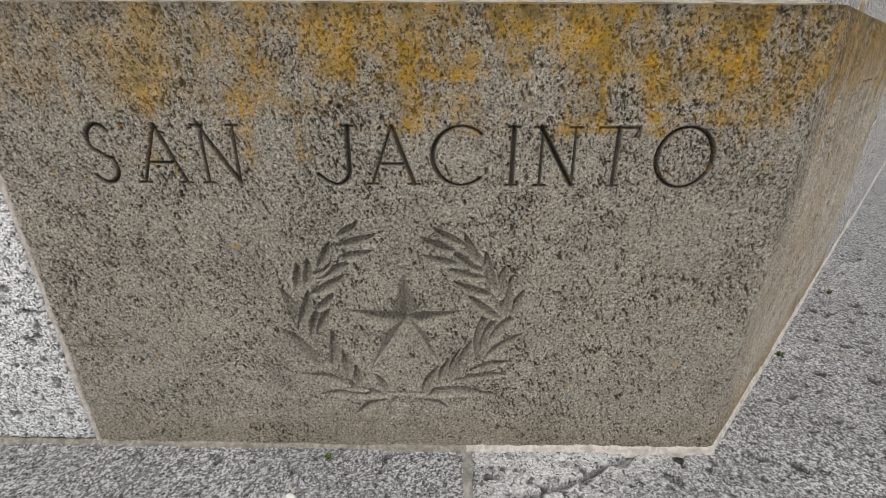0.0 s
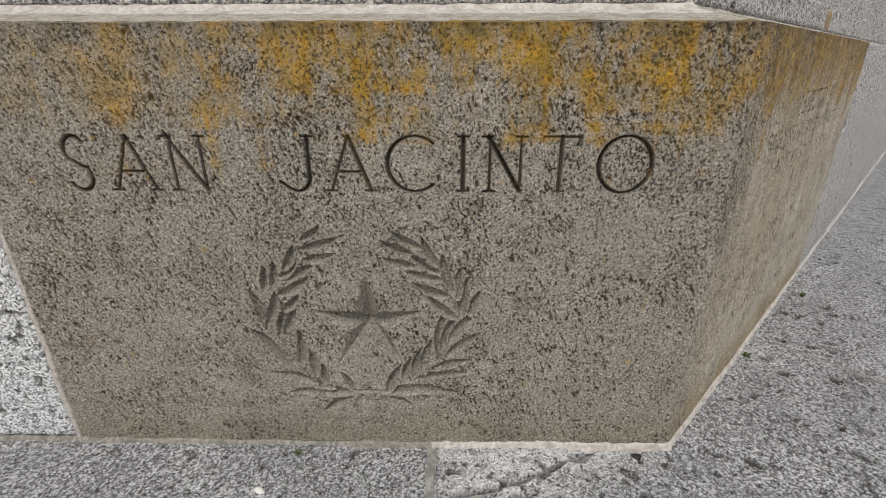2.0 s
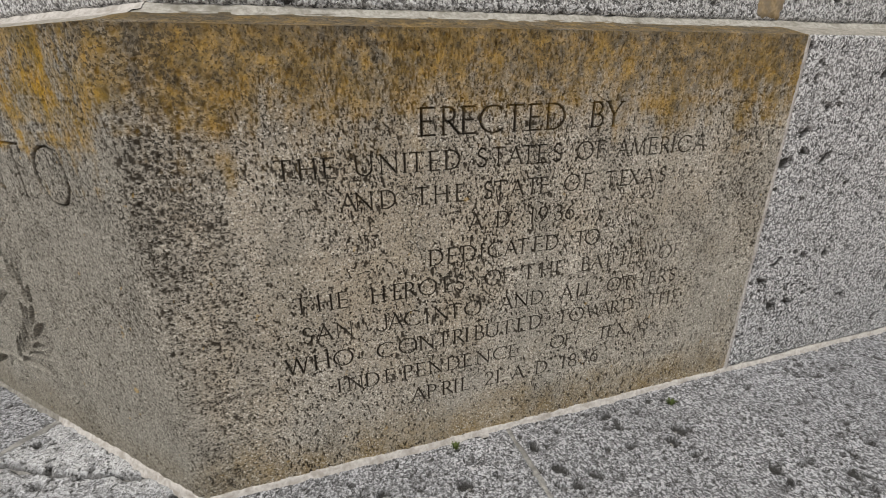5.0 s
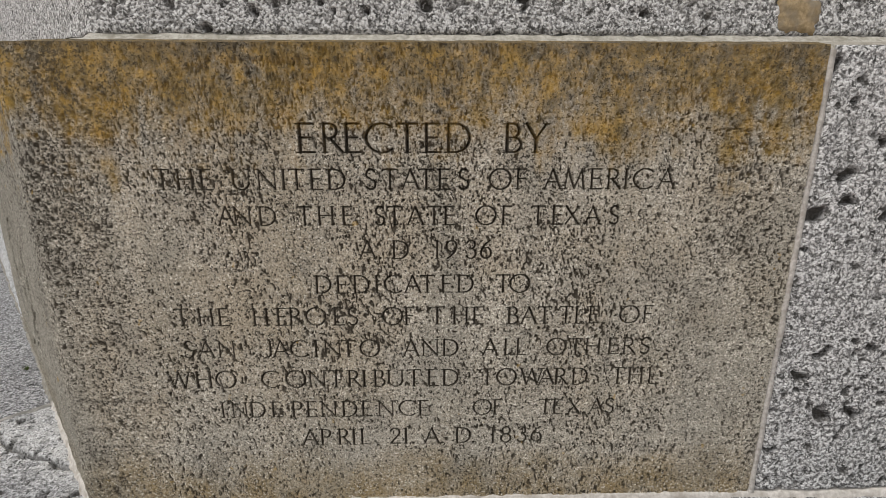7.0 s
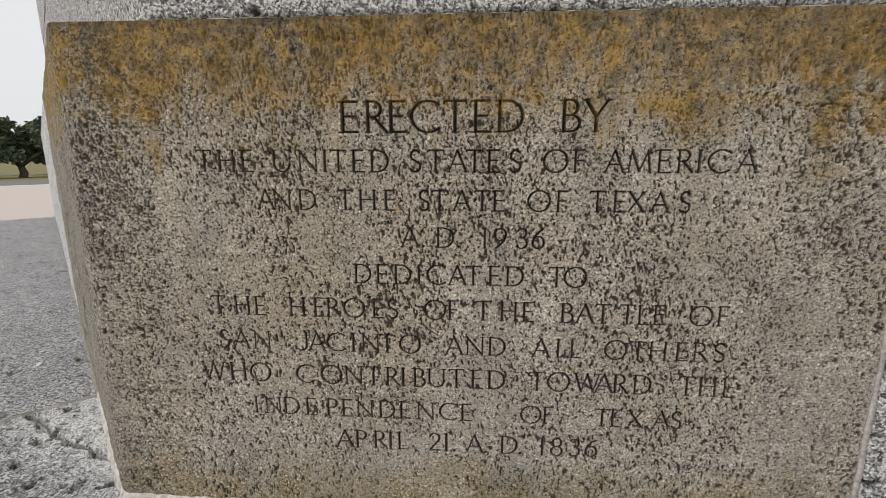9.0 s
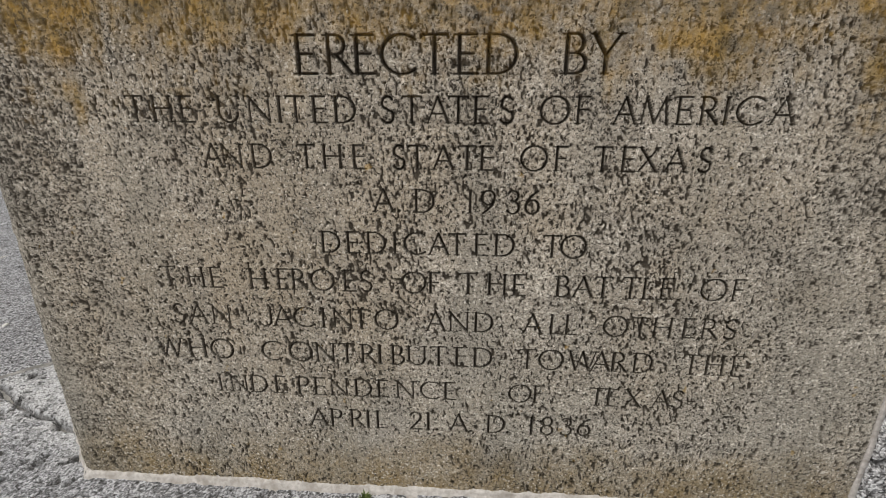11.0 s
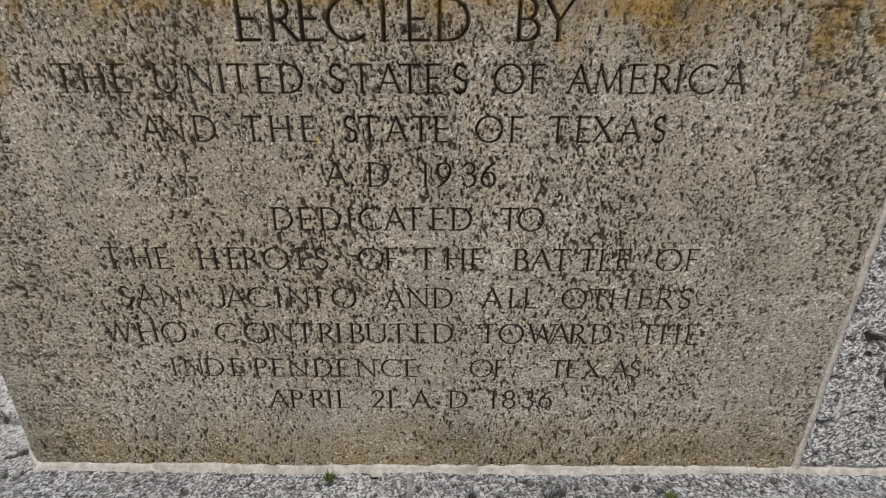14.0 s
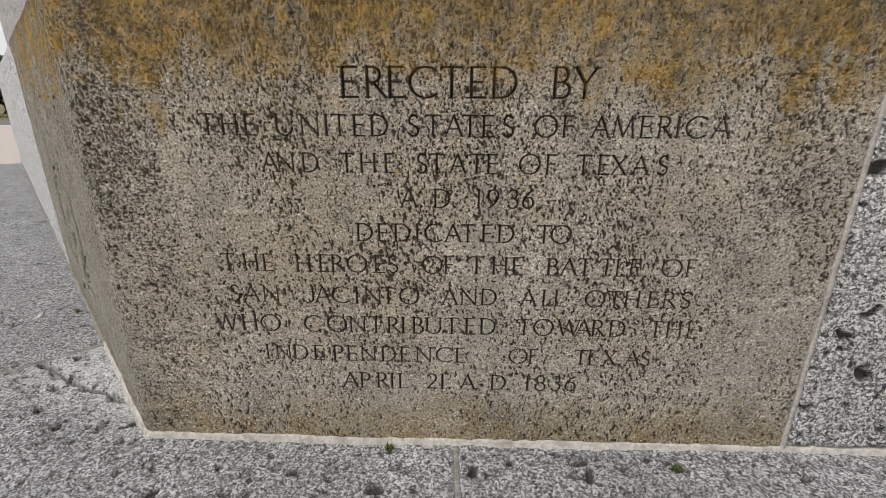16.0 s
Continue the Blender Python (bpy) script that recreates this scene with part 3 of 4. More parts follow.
def name_face():
    us = spaced([(JOINT_S, -0.02, FINE * 1.35), (-0.02, 0, 0.002)])
    zs = spaced([(0.0, H, FINE * 1.35)])
    carve = np.zeros((len(us), len(zs)))
    ids = np.zeros(carve.shape, dtype=int)
    names = [("name_face", "grey-brown limestone face with ochre lichen"), ("wreath", "carved wreath of two leafy branches"), ("star", "carved five-pointed star")]
    cut_line(us, zs, carve, ids, names, "SAN JACINTO", (-1018, -948, -856, -691, -612, -524, -409, -371, -290, -204), 0.506, 0.083, 2.8, 1.0, 0.9, "N")
    gu, gz = np.meshgrid(us, zs, indexing="ij")
    i0, i1 = np.searchsorted(us, (-0.82, -0.32))
    j1 = np.searchsorted(zs, 0.48)
    w = np.zeros(carve.shape)
    w[i0:i1, :j1] = cut_wreath(us[i0:i1], zs[:j1])
    star = cut_star(gu, gz, -0.5705, 0.262, 0.106, 0.034)
    carve = np.where(w != 0, w, np.maximum(carve, star))
    ids = np.where(w > 0.0002, 1, ids)
    ids = np.where(star > 0.0002, 2, ids)
    a, b = gu.ravel(), gz.ravel()
    p = CORNER + a[:, None] * S_AX + b[:, None] * ZUP
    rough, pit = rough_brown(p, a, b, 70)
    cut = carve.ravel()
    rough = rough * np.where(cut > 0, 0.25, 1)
    # letters and leaves darken with cut depth, grime plus painted-in shade; star even
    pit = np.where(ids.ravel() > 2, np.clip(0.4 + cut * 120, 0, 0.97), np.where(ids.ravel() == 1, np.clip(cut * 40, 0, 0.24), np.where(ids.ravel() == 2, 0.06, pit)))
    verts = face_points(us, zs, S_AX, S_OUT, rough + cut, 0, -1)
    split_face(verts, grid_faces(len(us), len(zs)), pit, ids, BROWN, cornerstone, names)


def spot(u, z, ax, out, back=0.0):
    return CORNER + ax * u - out * back + ZUP * z


def inner_corner(back):
    """The corner of the plan, moved in by back from both faces."""
    return np.array([CX + MITRE * back, CY + back])


def strip(name, rows, mat, parent, label="", amp=0.0, scale=60, step=0.01, seed=5, sides="SE", lo=-4.7, hi=0.0, e_lo=0.0, e_hi=99.0):
    """A band along the corner: rows are (back, z) profile points; it runs from the far end of one face to that of the other."""
    us_s = spaced([(-4.7, -1.4, 0.05), (-1.4, 0, step)])
    us_e = spaced([(0, 1.4, step), (1.4, END_E - CX, 0.05)])
    us_s = us_s[(us_s >= lo) & (us_s <= hi)]
    us_s = us_s if "S" in sides else us_s[:0]
    us_e = np.unique(np.clip(us_e, e_lo, e_hi))
    us_e = us_e if sides == "E" else us_e[1:] if "E" in sides else us_e[:0]
    verts = []
    for u in us_s:
        for back, z in rows:
            c = inner_corner(back)
            p = np.array([c[0], c[1], z]) + S_AX * u
            verts.append(p)
    for u in us_e:
        for back, z in rows:
            c = inner_corner(back)
            verts.append(np.array([c[0], c[1], z]) + E_AX * u)
    v = np.array(verts)
    if amp:
        n = vnoise(v, scale, seed) + 0.6 * vnoise(v, scale * 3, seed + 1) + 0.8 * vnoise(v, scale * 0.3, seed + 2) - 1.2
        m = vnoise(v, scale * 1.3, seed + 7) - 0.5
        v = v + BIS * (n * amp)[:, None] + ZUP * (m * amp)[:, None]
    return mesh_from(name, v, grid_faces(len(us_s) + len(us_e), len(rows)), mat, parent, label)


FINE = 0.00105
dedication_face()
name_face()


def cornerstone_top():
    """The sloped top and the hidden body behind the two faces."""
    bm = bmesh.new()
    far_s, far_e = spot(JOINT_S, 0, S_AX, S_OUT), spot(JOINT_E - CX, 0, E_AX, E_OUT)
    back = SET + 0.03
    cb = inner_corner(back)
    plan0 = [far_s, CORNER, far_e]
    plan1 = [np.array([*cb, 0]) + S_AX * (JOINT_S), np.array([*cb, 0]), np.array([far_e[0], CY + back, 0])]
    rise = H + (WASH - H) * back / SET
    rows = []
    for pl, z, in_ in ((plan0, 0.0, 0.004), (plan0, H, 0.002), (plan1, rise, 0), (plan1, 0.0, 0)):
        rows.append([bm.verts.new((q[0] - BIS[0] * in_, q[1] - BIS[1] * in_, z)) for q in pl])
    for a, b in ((1, 2), (2, 3), (3, 0)):
        for i in range(2):
            bm.faces.new((rows[a][i], rows[a][i + 1], rows[b][i + 1], rows[b][i]))
    for i in (0, 2):
        bm.faces.new([r[i] for r in rows])
    bmesh.ops.recalc_face_normals(bm, faces=bm.faces)
    part("body", bm, BROWN, cornerstone)


cornerstone_top()


# ---- the wall round it ----
wall = empty("wall_1", "grey shell limestone wall of large cut blocks", "wall", "structure")


def block_face(us, zs, ax, out, back, seed, round_=0.006):
    """The front of a cut block with hollows, its edges worn."""
    gu, gz = np.meshgrid(us, zs, indexing="ij")
    a, b = gu.ravel(), gz.ravel()
    c = np.array([*inner_corner(back), 0.0])
    p = c + a[:, None] * ax + b[:, None] * ZUP
    sink, pit = rough_shell(p, a, b, seed)
    edge = np.minimum(np.minimum(b - zs[0], zs[-1] - b), np.minimum(np.abs(a - us[0]) + (1 if us[0] == 0 else 0), np.abs(us[-1] - a) + (1 if us[-1] == 0 else 0)))
    sink = sink + 0.006 * np.clip(1 - edge / round_, 0, 1) ** 2
    k = np.clip(1 - np.abs(a) / 0.03, 0, 1)
    way = out * (1 - k[:, None]) + BIS * k[:, None]
    return p - way * (sink * (1 - k) + 0.006 * k * k)[:, None], grid_faces(len(us), len(zs)), pit


def rough_shell(p, a, b, seed, holes=1.0):
    d = 0.005 * (vnoise(p, 8, seed) - 0.5) + 0.003 * (vnoise(p, 50, seed + 1) - 0.5) + 0.0022 * (vnoise(p, 150, seed + 2) - 0.5)
    h1 = 0.9 * pits(a, b, 0.028, 0.52 * holes, seed + 10, 0.08, 0.3)
    h2 = pits(a, b, 0.055, 0.5 * holes, seed + 20, 0.1, 0.32)
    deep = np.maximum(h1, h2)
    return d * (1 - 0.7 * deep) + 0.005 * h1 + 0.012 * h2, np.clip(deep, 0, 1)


def block(label, pieces, seed, mat=None):
    """A stone of one or two faces as one part of the wall."""
    vs, fs, ps, n = [], [], [], 0
    for us, zs, ax, out, back in pieces:
        v, f, q = block_face(us, zs, ax, out, back, seed)
        vs.append(v), fs.append(f + n), ps.append(q)
        n += len(v)
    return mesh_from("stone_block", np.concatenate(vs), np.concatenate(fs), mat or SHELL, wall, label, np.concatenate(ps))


G = 0.0045
# the same course as the cornerstone
zs = spaced([(0.001, H, G)])
block("pale grey shell limestone block", [(spaced([(JOINT_E - CX + 0.011, 1.9, 0.003), (1.9, 2.8, 0.008)]), zs, E_AX, E_OUT, 0)], 200)
block("pale grey shell limestone block", [(spaced([(2.81, 5.4, 0.02)]), zs, E_AX, E_OUT, 0)], 210)
block("pale grey shell limestone block", [(spaced([(5.41, END_E - CX, 0.04)]), zs, E_AX, E_OUT, 0)], 215)
block("near-white shell limestone block", [(spaced([(-2.9, -1.7, 0.012), (-1.7, JOINT_S - 0.011, G)]), zs, S_AX, S_OUT, 0)], 220, SHELL_WHITE)
block("near-white shell limestone block", [(spaced([(-4.7, -2.91, 0.02)]), zs, S_AX, S_OUT, 0)], 230, SHELL_WHITE)
# the course above, set back
zu = spaced([(UP, 1.02, G), (1.02, 1.5, 0.02)])
block("grey shell limestone corner block", [(spaced([(-0.5, 0, G)]), zu, S_AX, S_OUT, SET), (spaced([(0, 1.82, G)]), zu, E_AX, E_OUT, SET)], 240)
block("grey shell limestone block", [(spaced([(-2.1, -0.51, 0.006)]), zu, S_AX, S_OUT, SET)], 250)
block("grey shell limestone block", [(spaced([(-4.7, -2.11, 0.02)]), zu, S_AX, S_OUT, SET)], 260)
block("grey shell limestone block", [(spaced([(1.83, 4.4, 0.012)]), zu, E_AX, E_OUT, SET)], 270)
block("grey shell limestone block", [(spaced([(4.41, END_E - CX, 0.04)]), zu, E_AX, E_OUT, SET)], 280)


def plan_band(back, depth, s_end=-4.7, e_end=END_E):
    a, b = inner_corner(back), inner_corner(back + depth)
    s0, s1 = a + S_AX[:2] * s_end, b + S_AX[:2] * s_end
    return [s0, a, (e_end, a[1]), (e_end, b[1]), b, s1]


# core behind the faces, and the wall that goes on above
part("core", prism(plan_band(0.05, 0.08), -0.4, H - 0.02), SHELL, wall)
part("core", prism(plan_band(SET + 0.012, 0.6), -0.4, 1.5), SHELL, wall)
part("upper_wall", prism(plan_band(SET, 0.6), 1.508, 7.0), SHELL, wall)
strip("sloped_top", [(0.006, H - 0.006), (0.008, H + 0.0005), (SET * 0.5, (H + WASH) / 2 + 0.002), (SET + 0.02, WASH + 0.005)], JOINT_FILL, wall, "grey weathered sloping top", 0.0015, 40, 0.01, 5, "S")
strip("sloped_top", [(0.006, H - 0.006), (0.008, H + 0.0005), (SET * 0.5, (H + WASH) / 2 + 0.002), (SET + 0.02, WASH + 0.005)], BROWN, wall, "ochre-stained sloping top", 0.0015, 40, 0.01, 5, "E", 0, 0, 0, JOINT_E - CX)
strip("sloped_top", [(0.006, H - 0.006), (0.008, H + 0.0005), (SET * 0.5, (H + WASH) / 2 + 0.002), (SET + 0.02, WASH + 0.005)], JOINT_FILL, wall, "grey weathered sloping top", 0.0015, 40, 0.01, 5, "E", 0, 0, JOINT_E - CX)
# mortar: bed joints and upright joints
TOP_BEAD = [(0.055, H + 0.004), (0.068, H + 0.0125), (SET - 0.025, WASH - 0.001), (SET - 0.008, WASH + 0.002), (SET - 0.005, UP - 0.005), (SET + 0.002, UP + 0.0015), (SET + 0.016, UP + 0.007)]
strip("mortar_joint", TOP_BEAD, MORTAR, wall, "cream lime mortar bead", 0.003, 45, 0.006, 3, "S")
strip("mortar_joint", [(b, z - 0.0015) for b, z in TOP_BEAD], TOP_FILL, wall, "greyish eroded mortar bead", 0.004, 45, 0.006, 3, "E")
FOOT_BEAD = [(0.03, 0.004), (0.002, 0.0015), (-0.001, 0.0), (-0.0025, -0.004), (-0.0045, LZ + 0.001), (-0.008, LZ - 0.006)]
strip("mortar_joint", FOOT_BEAD, MORTAR, wall, "cream lime mortar bead", 0.0026, 80, 0.004, 15, "E")
strip("mortar_joint", FOOT_BEAD, MORTAR, wall, "cream lime mortar bead", 0.0045, 45, 0.006, 17, "S", -0.47)
strip("mortar_joint", [(b, z - 0.0025) for b, z in FOOT_BEAD], FOOT_FILL, wall, "brownish weathered mortar bead", 0.006, 45, 0.006, 16, "S", -4.7, -0.46)


def upright_joint(u, ax, out, back, z0, z1, seed):
    c = np.array([*inner_corner(back), 0.0])
    zs = np.arange(z0, z1, 0.006)
    us = (-0.006, -0.0045, 0.0045, 0.006)
    v = np.array([c + ax * (u + d) - out * (0.012 if i in (0, 3) else 0.0005) + ZUP * z for z in zs for i, d in enumerate(us)])
    v = v + out * (0.004 * (vnoise(v, 50, seed) - 0.5))[:, None] + ax * (0.003 * (vnoise(v, 30, seed + 1) - 0.5))[:, None]
    mesh_from("mortar_joint", v, grid_faces(len(zs), 4), MORTAR, wall, "cream lime mortar bead")


for u, ax, out, back, z0, z1 in ((JOINT_E - CX + 0.0055, E_AX, E_OUT, 0, -0.002, H), (JOINT_S - 0.0055, S_AX, S_OUT, 0, -0.002, H), (2.805, E_AX, E_OUT, 0, 0.008, H),
                                 (-2.905, S_AX, S_OUT, 0, 0.008, H), (-0.505, S_AX, S_OUT, SET, UP - 0.004, 1.5), (1.825, E_AX, E_OUT, SET, UP - 0.004, 1.5), (-2.105, S_AX, S_OUT, SET, UP - 0.004, 1.5)):
    upright_joint(u, ax, out, back, z0, z1, 300)


# ---- the ledge ----
ledge = empty("plinth", "grey pitted stone plinth ledge with worn rounded edge", "plinth", "structure")


def ledge_profile(fine):
    prof = [(w, LZ) for w in np.arange(-0.015, LEDGE - 0.03, fine)]
    prof += [(LEDGE - 0.03 + 0.03 * math.sin(a), LZ - 0.03 + 0.03 * math.cos(a)) for a in np.linspace(0, math.pi / 2, 6)]
    prof += [(LEDGE, z) for z in np.linspace(LZ - 0.04, GROUND - 0.02, 40)]
    return np.array(prof)


def slab(label, pieces, seed, holes=1.0):
    vs, fs, ps, ns, n = [], [], [], [], 0
    for s_axis, u0, u1, mitre, step, fine in pieces:
        prof = ledge_profile(fine)
        ax, out = (S_AX, S_OUT) if s_axis else (E_AX, E_OUT)
        count = max(2, round((u1 - u0) / step))
        t = np.linspace(0, 1, count + 1)
        T, W = np.meshgrid(t, np.arange(len(prof)), indexing="ij")
        w, z = prof[W.ravel(), 0], prof[W.ravel(), 1]
        shift = MITRE * w
        lo = np.full_like(w, u0) - (shift if mitre == "start" else 0)
        hi = np.full_like(w, u1) + (shift if mitre == "end" else 0)
        u = lo + (hi - lo) * T.ravel()
        p = CORNER + u[:, None] * ax + w[:, None] * out + z[:, None] * ZUP
        sink, pit = rough_shell(p, p[:, 0] + 0.3 * z, p[:, 1] + z, seed, holes)
        # shells seen in section: dark curved rims round a paler middle
        shell = pits(p[:, 0] + z, p[:, 1] + 0.4 * z, 0.04, 0.75 * holes, seed + 30, 0.12, 0.42)
        rim = np.clip(np.minimum(shell, 1 - shell) * 6, 0, 1) * np.clip((vnoise(p, 45, seed + 31) - 0.3) * 6, 0, 1) * (shell > 0)
        sink = sink + 0.003 * rim + 0.0015 * shell
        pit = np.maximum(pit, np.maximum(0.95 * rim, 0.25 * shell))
        edge = np.minimum(u - lo + (1 if mitre == "start" else 0), hi - u + (1 if mitre == "end" else 0))
        sink = sink + 0.005 * np.clip(1 - edge / 0.008, 0, 1) ** 2
        # a wandering crack along the front
        line = -0.1 + 0.05 * (vnoise(p * [1, 1, 0], 6, 9) - 0.5) + 0.012 * (vnoise(p * [1, 1, 0], 40, 8) - 0.5)
        front = (z < LZ - 0.031)
        sink = sink + np.where(front, 0.012 * np.clip(1 - np.abs(z - line) / 0.012, 0, 1), 0)
        new_ = np.zeros(len(u))
        if s_axis:
            sink = sink + cracks(u, w)
            # cracks take the darker hole colour as well, by their depth
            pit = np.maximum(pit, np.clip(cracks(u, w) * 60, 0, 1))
            new_ = broken(u, w)
        up = np.clip((LEDGE - w) / 0.03, 0, 1)
        way = out * (1 - up[:, None]) + ZUP * up[:, None]
        way = np.where(front[:, None], out, way)
        vs.append(p - way * sink[:, None]), fs.append(grid_faces(count + 1, len(prof))[:, ::-1] + n), ps.append(pit), ns.append(new_)
        n += len(p)
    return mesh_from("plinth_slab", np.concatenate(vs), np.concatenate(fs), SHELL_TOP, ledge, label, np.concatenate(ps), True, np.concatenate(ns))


def cracks(u, w):
    """The broken corner beside the joint on the name side."""
    out = np.zeros(len(u))
    path = ((-0.445, 0.128), (-0.406, 0.111), (-0.376, 0.104), (-0.336, 0.093), (-0.288, 0.075), (-0.235, 0.052), (-0.203, 0.03), (-0.171, 0.024), (-0.14, 0.0))
    for (a, b), (c, d) in zip(path, path[1:]):
        s = np.clip(((u - a) * (c - a) + (w - b) * (d - b)) / ((c - a) ** 2 + (d - b) ** 2), 0, 1)
        q = np.hypot(u - a - s * (c - a), w - b - s * (d - b))
        wob = (0.0028 + 0.006 * np.abs(np.sin(u * 47))) * (1 + 0.9 * np.exp(-((u + 0.4) / 0.035) ** 2))
        out = np.maximum(out, 0.02 * np.clip(1 - q / wob, 0, 1))
    return np.maximum(out, 0.012 * np.clip(1.5 - np.hypot((u + 0.305) / 0.012, (w - 0.113) / 0.008), 0, 1))


def broken(u, w):
    """How fresh and pale the stone is round the break."""
    edge = 0.12 - 0.105 * np.clip((u + 0.445) / 0.3, 0, 1)
    return np.clip(1.25 - np.abs(w - edge * 0.6) / (edge + 0.05), 0, 1) * (u > -0.447) * np.clip((0.02 - u) / 0.2, 0, 1)


SJ_JOINT, E_JOINT = -0.455, 1.397 - CX
slab("grey pitted stone slab with a cracked corner", [(True, SJ_JOINT, 0, "end", 0.0032, 0.0032), (False, 0, E_JOINT, "start", 0.0032, 0.0032)], 400, 0.85)
slab("grey pitted stone slab", [(False, E_JOINT + 0.006, 1.7, "", 0.0032, 0.0032), (False, 1.7, 3.4, "", 0.01, 0.01)], 410, 0.9)
slab("grey pitted stone slab", [(True, -1.5, SJ_JOINT - 0.012, "", 0.005, 0.005), (True, -4.7, -1.5, "", 0.02, 0.015)], 420, 0.3)
slab("grey pitted stone slab", [(False, 3.41, 5.2, "", 0.02, 0.02)], 430)
slab("grey pitted stone slab", [(False, 5.21, 7.4, "", 0.04, 0.02)], 440)
slab("grey pitted stone slab", [(False, 7.41, END_E + 0.4 - CX, "", 0.04, 0.02)], 450)
part("core", prism([(-2.9, 3.0), tuple(inner_corner(-LEDGE + 0.014)), (END_E + 0.4, CY - LEDGE + 0.014), (END_E + 0.4, CY + 0.3), tuple(inner_corner(0.3)), (-2.5, 3.4)], GROUND - 0.05, LZ - 0.014), LEDGE_FILL, ledge)


# ---- ground and distance ----
GRASS = plain_stone("dry_grass", (0.09, 0.085, 0.035), (0.2, 0.17, 0.08), 3)
PAVING = plain_stone("red_paving", (0.33, 0.268, 0.24), (0.5, 0.45, 0.425), 90, 0.5, (0.43, 0.395, 0.375))
ASPHALT = plain_stone("asphalt", (0.1, 0.1, 0.1), (0.17, 0.17, 0.17), 30)
KERB = plain_stone("kerb_concrete", (0.5, 0.49, 0.47), (0.62, 0.61, 0.58), 10)
LEAF = plain_stone("oak_leaves", (0.045, 0.062, 0.04), (0.11, 0.135, 0.085), 4)
BARK = plain_stone("bark", (0.05, 0.042, 0.035), (0.1, 0.085, 0.07), 14)


def ground_z(r):
    """Level round the monument, then falling gently away."""
    return np.where(r < 12, GROUND, np.where(r < 80, GROUND - (r - 12) * 0.0242, GROUND - 68 * 0.0242))


def ring(name, r0, r1, mat, label, category, lift=0.0, steps=24, kind="structure"):
    rs = np.linspace(r0, r1, steps) if r1 < 200 else np.geomspace(max(r0, 1), r1, steps)
    an = np.linspace(0, 2 * math.pi, 73)
    gr, ga = np.meshgrid(rs, an, indexing="ij")
    v = np.stack([gr.ravel() * np.cos(ga.ravel()) + 1, gr.ravel() * np.sin(ga.ravel()), ground_z(gr.ravel()) + lift], 1)
    ob = mesh_from(name, v, grid_faces(len(rs), len(an)), mat)
    return tagged(ob, label, category, "", kind)


ring("ground", 0.0001, 3000, GRASS, "dry brownish lawn reaching to the horizon", "ground", 0, 60)
ring("pavement", 0.01, 16.9, PAVING, "reddish exposed-aggregate paving round the monument", "pavement", 0.02, 8)
ring("kerb", 24.2, 25.0, KERB, "pale concrete edge of the road", "kerb", 0.012, 3)
ring("road", 25.0, 33.5, ASPHALT, "grey asphalt road", "road", 0.02, 4)
ring("path", 16.9, 24.2, PAVING, "reddish pavement beside the road", "pavement", 0.016, 4)

strip_bm = prism([tuple(np.array(inner_corner(-LEDGE - 0.032)) + S_AX[:2] * -4.7), tuple(inner_corner(-LEDGE - 0.032)), (END_E + 0.4, CY - LEDGE - 0.032), (END_E + 0.4, CY - LEDGE + 0.02), tuple(inner_corner(-LEDGE + 0.02)), tuple(np.array(inner_corner(-LEDGE + 0.02)) + S_AX[:2] * -4.7)], GROUND - 0.05, GROUND + 0.028)
tagged(part("trim", strip_bm, CONCRETE), "dark old concrete strip along the plinth foot", "trim", "", "structure")


# ---- filled joints of the ledge ----
def ledge_joint(u, ax, out, half, seed, label):
    ws = np.arange(0.004, LEDGE - 0.03, 0.006)
    us = (-half - 0.004, -half, 0.0, half, half + 0.004)
    v = np.array([CORNER + ax * (u + d) + out * w + ZUP * (LZ - 0.009 if i in (0, 4) else LZ - 0.002) for w in ws for i, d in enumerate(us)])
    v = v + ZUP * (0.006 * (vnoise(v, 60, seed) - 0.5))[:, None] + ax * (0.006 * (vnoise(v, 25, seed + 1) - 0.5))[:, None]
    mesh_from("mortar_joint", v, grid_faces(len(ws), 5), LEDGE_FILL, ledge, label)


ledge_joint(E_JOINT + 0.003, E_AX, E_OUT, 0.004, 500, "grey weathered mortar filling")
ledge_joint(SJ_JOINT - 0.006, S_AX, S_OUT, 0.009, 510, "pinkish cream mortar filling")


# ---- small things on the ledge ----
WEED = plain_stone("green_moss", (0.05, 0.075, 0.02), (0.13, 0.16, 0.05), 200)
CHIP = plain_stone("white_shell", (0.6, 0.59, 0.56), (0.75, 0.74, 0.7), 300)
TWIG = plain_stone("dry_twig", (0.45, 0.42, 0.36), (0.6, 0.57, 0.5), 200)


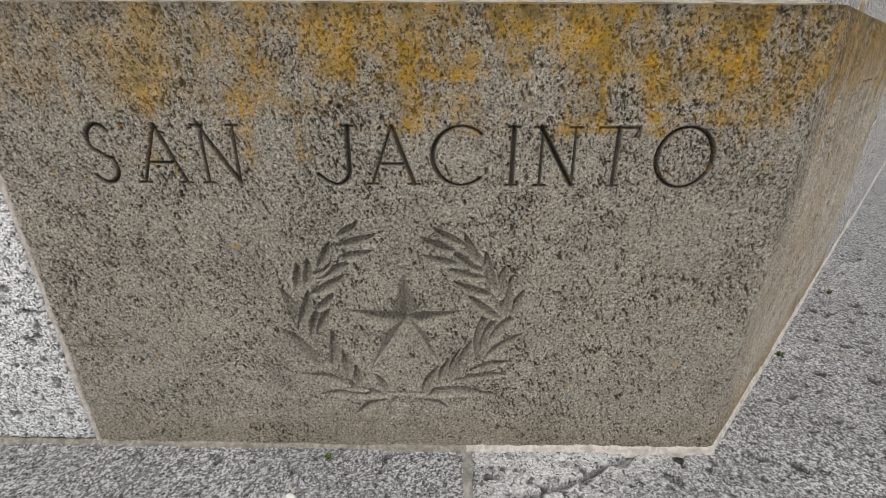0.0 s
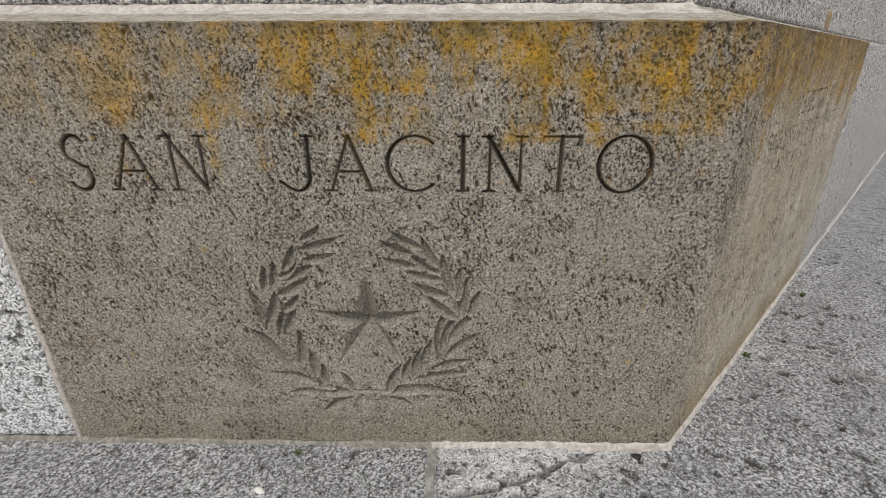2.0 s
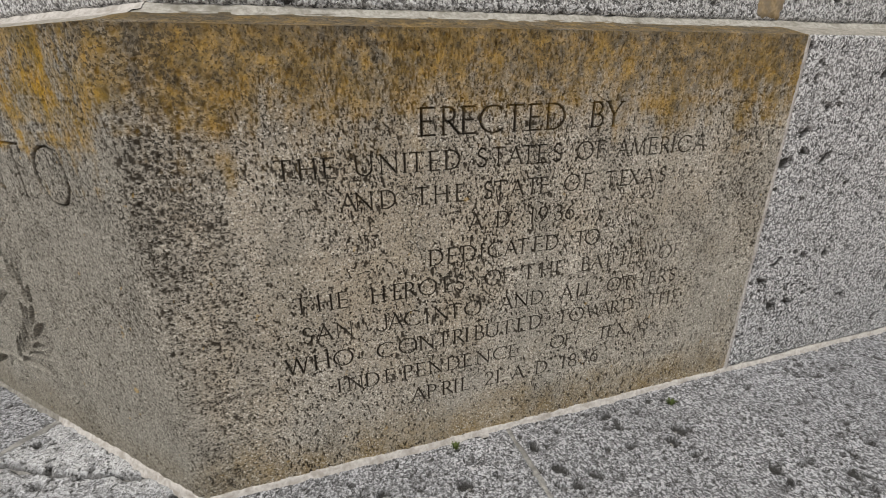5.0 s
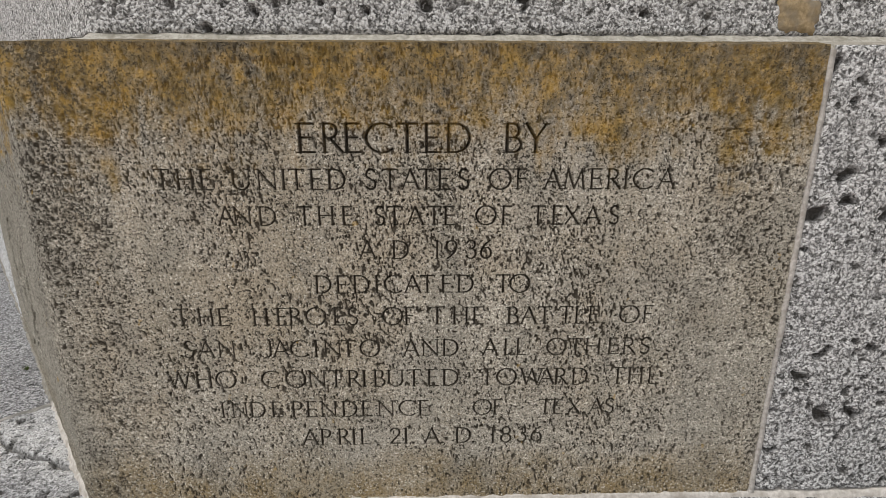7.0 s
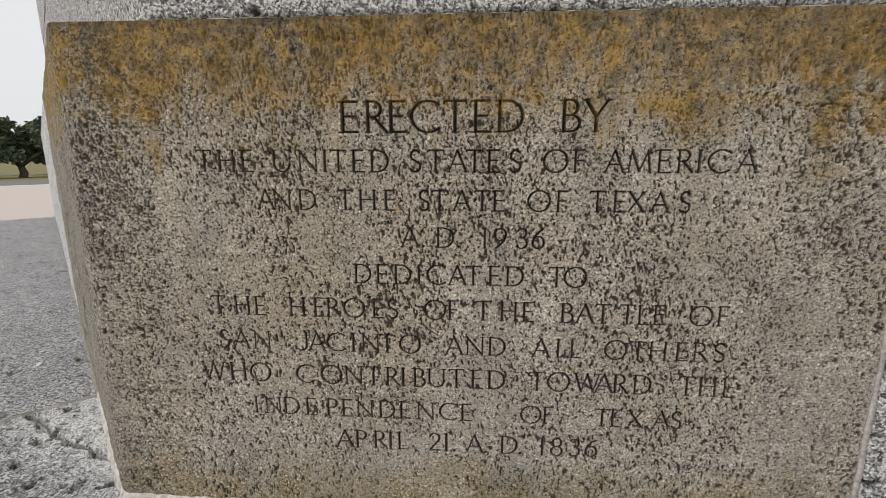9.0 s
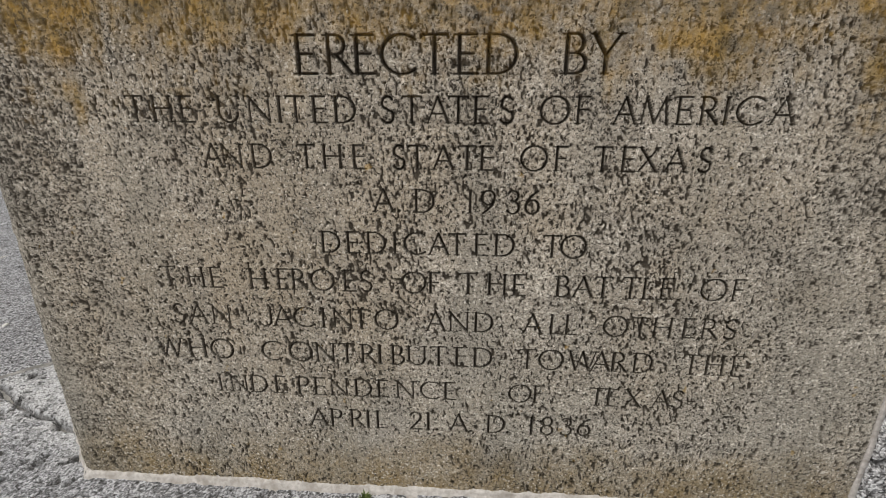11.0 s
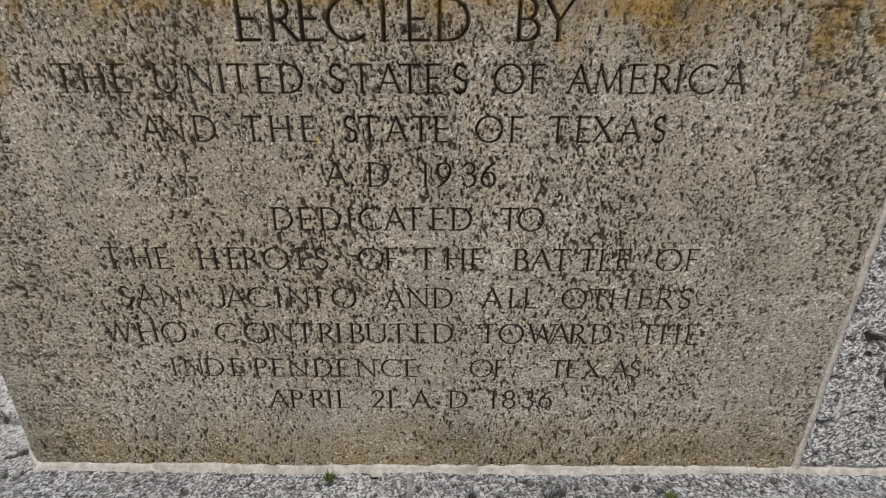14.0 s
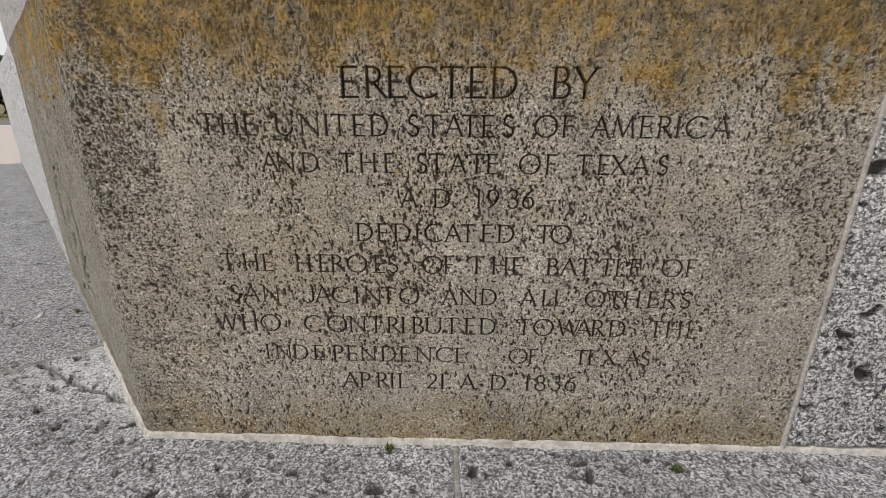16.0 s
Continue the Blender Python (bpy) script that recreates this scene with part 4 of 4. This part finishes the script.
def tuft(x, y, size, seed):
    rng = random.Random(seed)
    bm = bmesh.new()
    for i in range(46):
        a, lean = rng.uniform(0, 6.28), rng.uniform(0.2, 1.0)
        r = rng.uniform(0, 0.4) * size
        bx, by = r * math.cos(a), r * math.sin(a)
        h = size * rng.uniform(0.4, 1.0)
        tx, ty = bx + lean * h * math.cos(a), by + lean * h * math.sin(a)
        w = size * 0.09
        c, s_ = math.cos(a + 1.57) * w, math.sin(a + 1.57) * w
        v = [bm.verts.new(q) for q in ((bx - c, by - s_, -0.002), (bx + c, by + s_, -0.002), ((bx + tx) / 2 + c, (by + ty) / 2 + s_, h * 0.7),
                                       ((bx + tx) / 2 - c, (by + ty) / 2 - s_, h * 0.7), (tx, ty, h * 0.8))]
        bm.faces.new(v[:4]), bm.faces.new((v[3], v[2], v[4]))
    ob = part("weed_tuft", bm, WEED)
    ob.location = (x, y, LZ)
    tagged(ob, "small green moss tuft growing in the ledge joint", "weed", "weeds on the ledge")


tuft(1.277, 0.088, 0.013, 1)
tuft(1.774, 0.056, 0.014, 2)
tuft(0.299, 0.60, 0.011, 3)


def pebble(name, x, y, sx, sy, sz, turn, mat, label, category):
    bm = bmesh.new()
    bmesh.ops.create_icosphere(bm, subdivisions=2, radius=1)
    for v in bm.verts:
        v.co *= 1 + 0.25 * noise.noise(v.co * 1.7 + Vector((x, y, 0)))
        v.co = Vector((v.co.x * sx, v.co.y * sy, v.co.z * sz))
    ob = part(name, bm, mat, None, "", True)
    ob.matrix_world = pose(x, y, LZ + sz * 0.5 - 0.001, 0, 0, turn)
    tagged(ob, label, category)


pebble("shell_chip", 0.2095, 0.573, 0.006, 0.011, 0.004, 20, CHIP, "small white shell chip lying on the ledge", "stone chip")
pebble("twig", 0.239, 0.571, 0.012, 0.0016, 0.0016, 60, TWIG, "short pale dry twig lying on the ledge", "twig")
pebble("twig", -0.31, 1.078, 0.016, 0.0018, 0.0018, 80, TWIG, "short pale dry twig lying on the ledge", "twig")


# ---- trees beyond the road ----
def oak(x, y, tall, seed):
    rng = random.Random(seed)
    r = math.hypot(x - 1, y)
    tree = empty("tree", "dark green broad-crowned oak on dry grass", "tree", "", (x, y, float(ground_z(np.array([r]))[0])), "trees beyond the road")
    bm = bmesh.new()

    def limb(a, b, ra, rb):
        d = (b - a).normalized()
        side = d.orthogonal().normalized()
        other = d.cross(side)
        rows = []
        for p, rad in ((a, ra), ((a + b) / 2 + side * ra * 0.4, (ra + rb) / 2), (b, rb)):
            rows.append([bm.verts.new(p + (side * math.cos(t) + other * math.sin(t)) * rad) for t in [i * math.tau / 7 for i in range(7)]])
        for q, w in zip(rows, rows[1:]):
            for i in range(7):
                bm.faces.new((q[i], q[(i + 1) % 7], w[(i + 1) % 7], w[i]))

    fork = Vector((rng.uniform(-0.2, 0.2), rng.uniform(-0.2, 0.2), tall * 0.15))
    limb(Vector((0, 0, -0.1)), fork, 0.3, 0.22)
    tips = []
    for i in range(7):
        a = i * math.tau / 7 + rng.uniform(-0.3, 0.3)
        tip = fork + Vector((math.cos(a) * tall * 0.42, math.sin(a) * tall * 0.42, tall * rng.uniform(0.15, 0.5)))
        limb(fork, tip, 0.14, 0.04)
        tips.append(tip)
    part("trunk", bm, BARK, tree, "", True)
    n = 7000
    pos = []
    for i in range(60):
        base = rng.choice(tips + [fork + Vector((0, 0, tall * 0.45))])
        c = base + Vector((rng.gauss(0, 0.13), rng.gauss(0, 0.13), rng.gauss(0.04, 0.09))) * tall
        pos.append((c, rng.uniform(0.07, 0.13) * tall))
    verts = np.zeros((n * 4, 3))
    for k in range(n):
        c, rad = pos[k % len(pos)]
        d = Vector((rng.gauss(0, 1), rng.gauss(0, 1), rng.gauss(0, 0.7))).normalized() * rad * rng.uniform(0.5, 1.1)
        u = Vector((rng.gauss(0, 1), rng.gauss(0, 1), rng.gauss(0, 1))).normalized()
        v = u.orthogonal().normalized()
        size = 0.19 * rng.uniform(0.7, 1.4)
        q = c + d
        for j, (a, b) in enumerate(((-1, 0), (0, -0.5), (1, 0), (0, 0.5))):
            verts[k * 4 + j] = q + u * (a * size) + v * (b * size)
    mesh_from("crown", verts, np.arange(n * 4).reshape(-1, 4), LEAF, tree, "", None, False)


for k, (bearing, dist, tall) in enumerate(((51.5, 46, 5.3), (46.2, 47, 5.6), (41, 52, 5.4), (57, 50, 5.7), (36, 50, 4.5), (30, 58, 5), (63, 60, 5), (48.8, 62, 5.4), (44, 66, 5.6), (53.6, 68, 5.8))):
    a = radians(90 + bearing)
    oak(1 + dist * math.cos(a), dist * math.sin(a), tall, 60 + k)


# ---- ochre patch on the upper course ----
OCHRE = plain_stone("ochre_lichen", (0.2, 0.145, 0.075), (0.38, 0.285, 0.17), 110, 0.7, (0.2, 0.17, 0.13))


def patch(x0, x1, z0, z1):
    bm = bmesh.new()
    mid, rings = ((x0 + x1) / 2, (z0 + z1) / 2), []
    for k in (1.0, 0.8, 0.45):
        row = []
        for i in range(40):
            a = i * math.tau / 40
            q = 1 + 0.3 * noise.noise((math.cos(a) * 2, math.sin(a) * 2, 3.1)) + 0.15 * noise.noise((math.cos(a) * 6, math.sin(a) * 6, 1.1))
            sq = 1 / max(abs(math.cos(a)), abs(math.sin(a))) ** 0.6
            row.append(bm.verts.new((mid[0] + (x1 - x0) / 2 * k * q * sq * math.cos(a), CY + SET + (0.008 if k == 1 else -0.0015), mid[1] + (z1 - z0) / 2 * k * q * sq * math.sin(a))))
        rings.append(row)
    for p, q in zip(rings, rings[1:]):
        for i in range(40):
            bm.faces.new((p[i], p[(i + 1) % 40], q[(i + 1) % 40], q[i]))
    bm.faces.new(rings[-1])
    bmesh.ops.recalc_face_normals(bm, faces=bm.faces)
    part("lichen_patch", bm, OCHRE, wall, "ochre lichen-stained patch", True)


patch(1.975, 2.055, 0.775, 0.838)
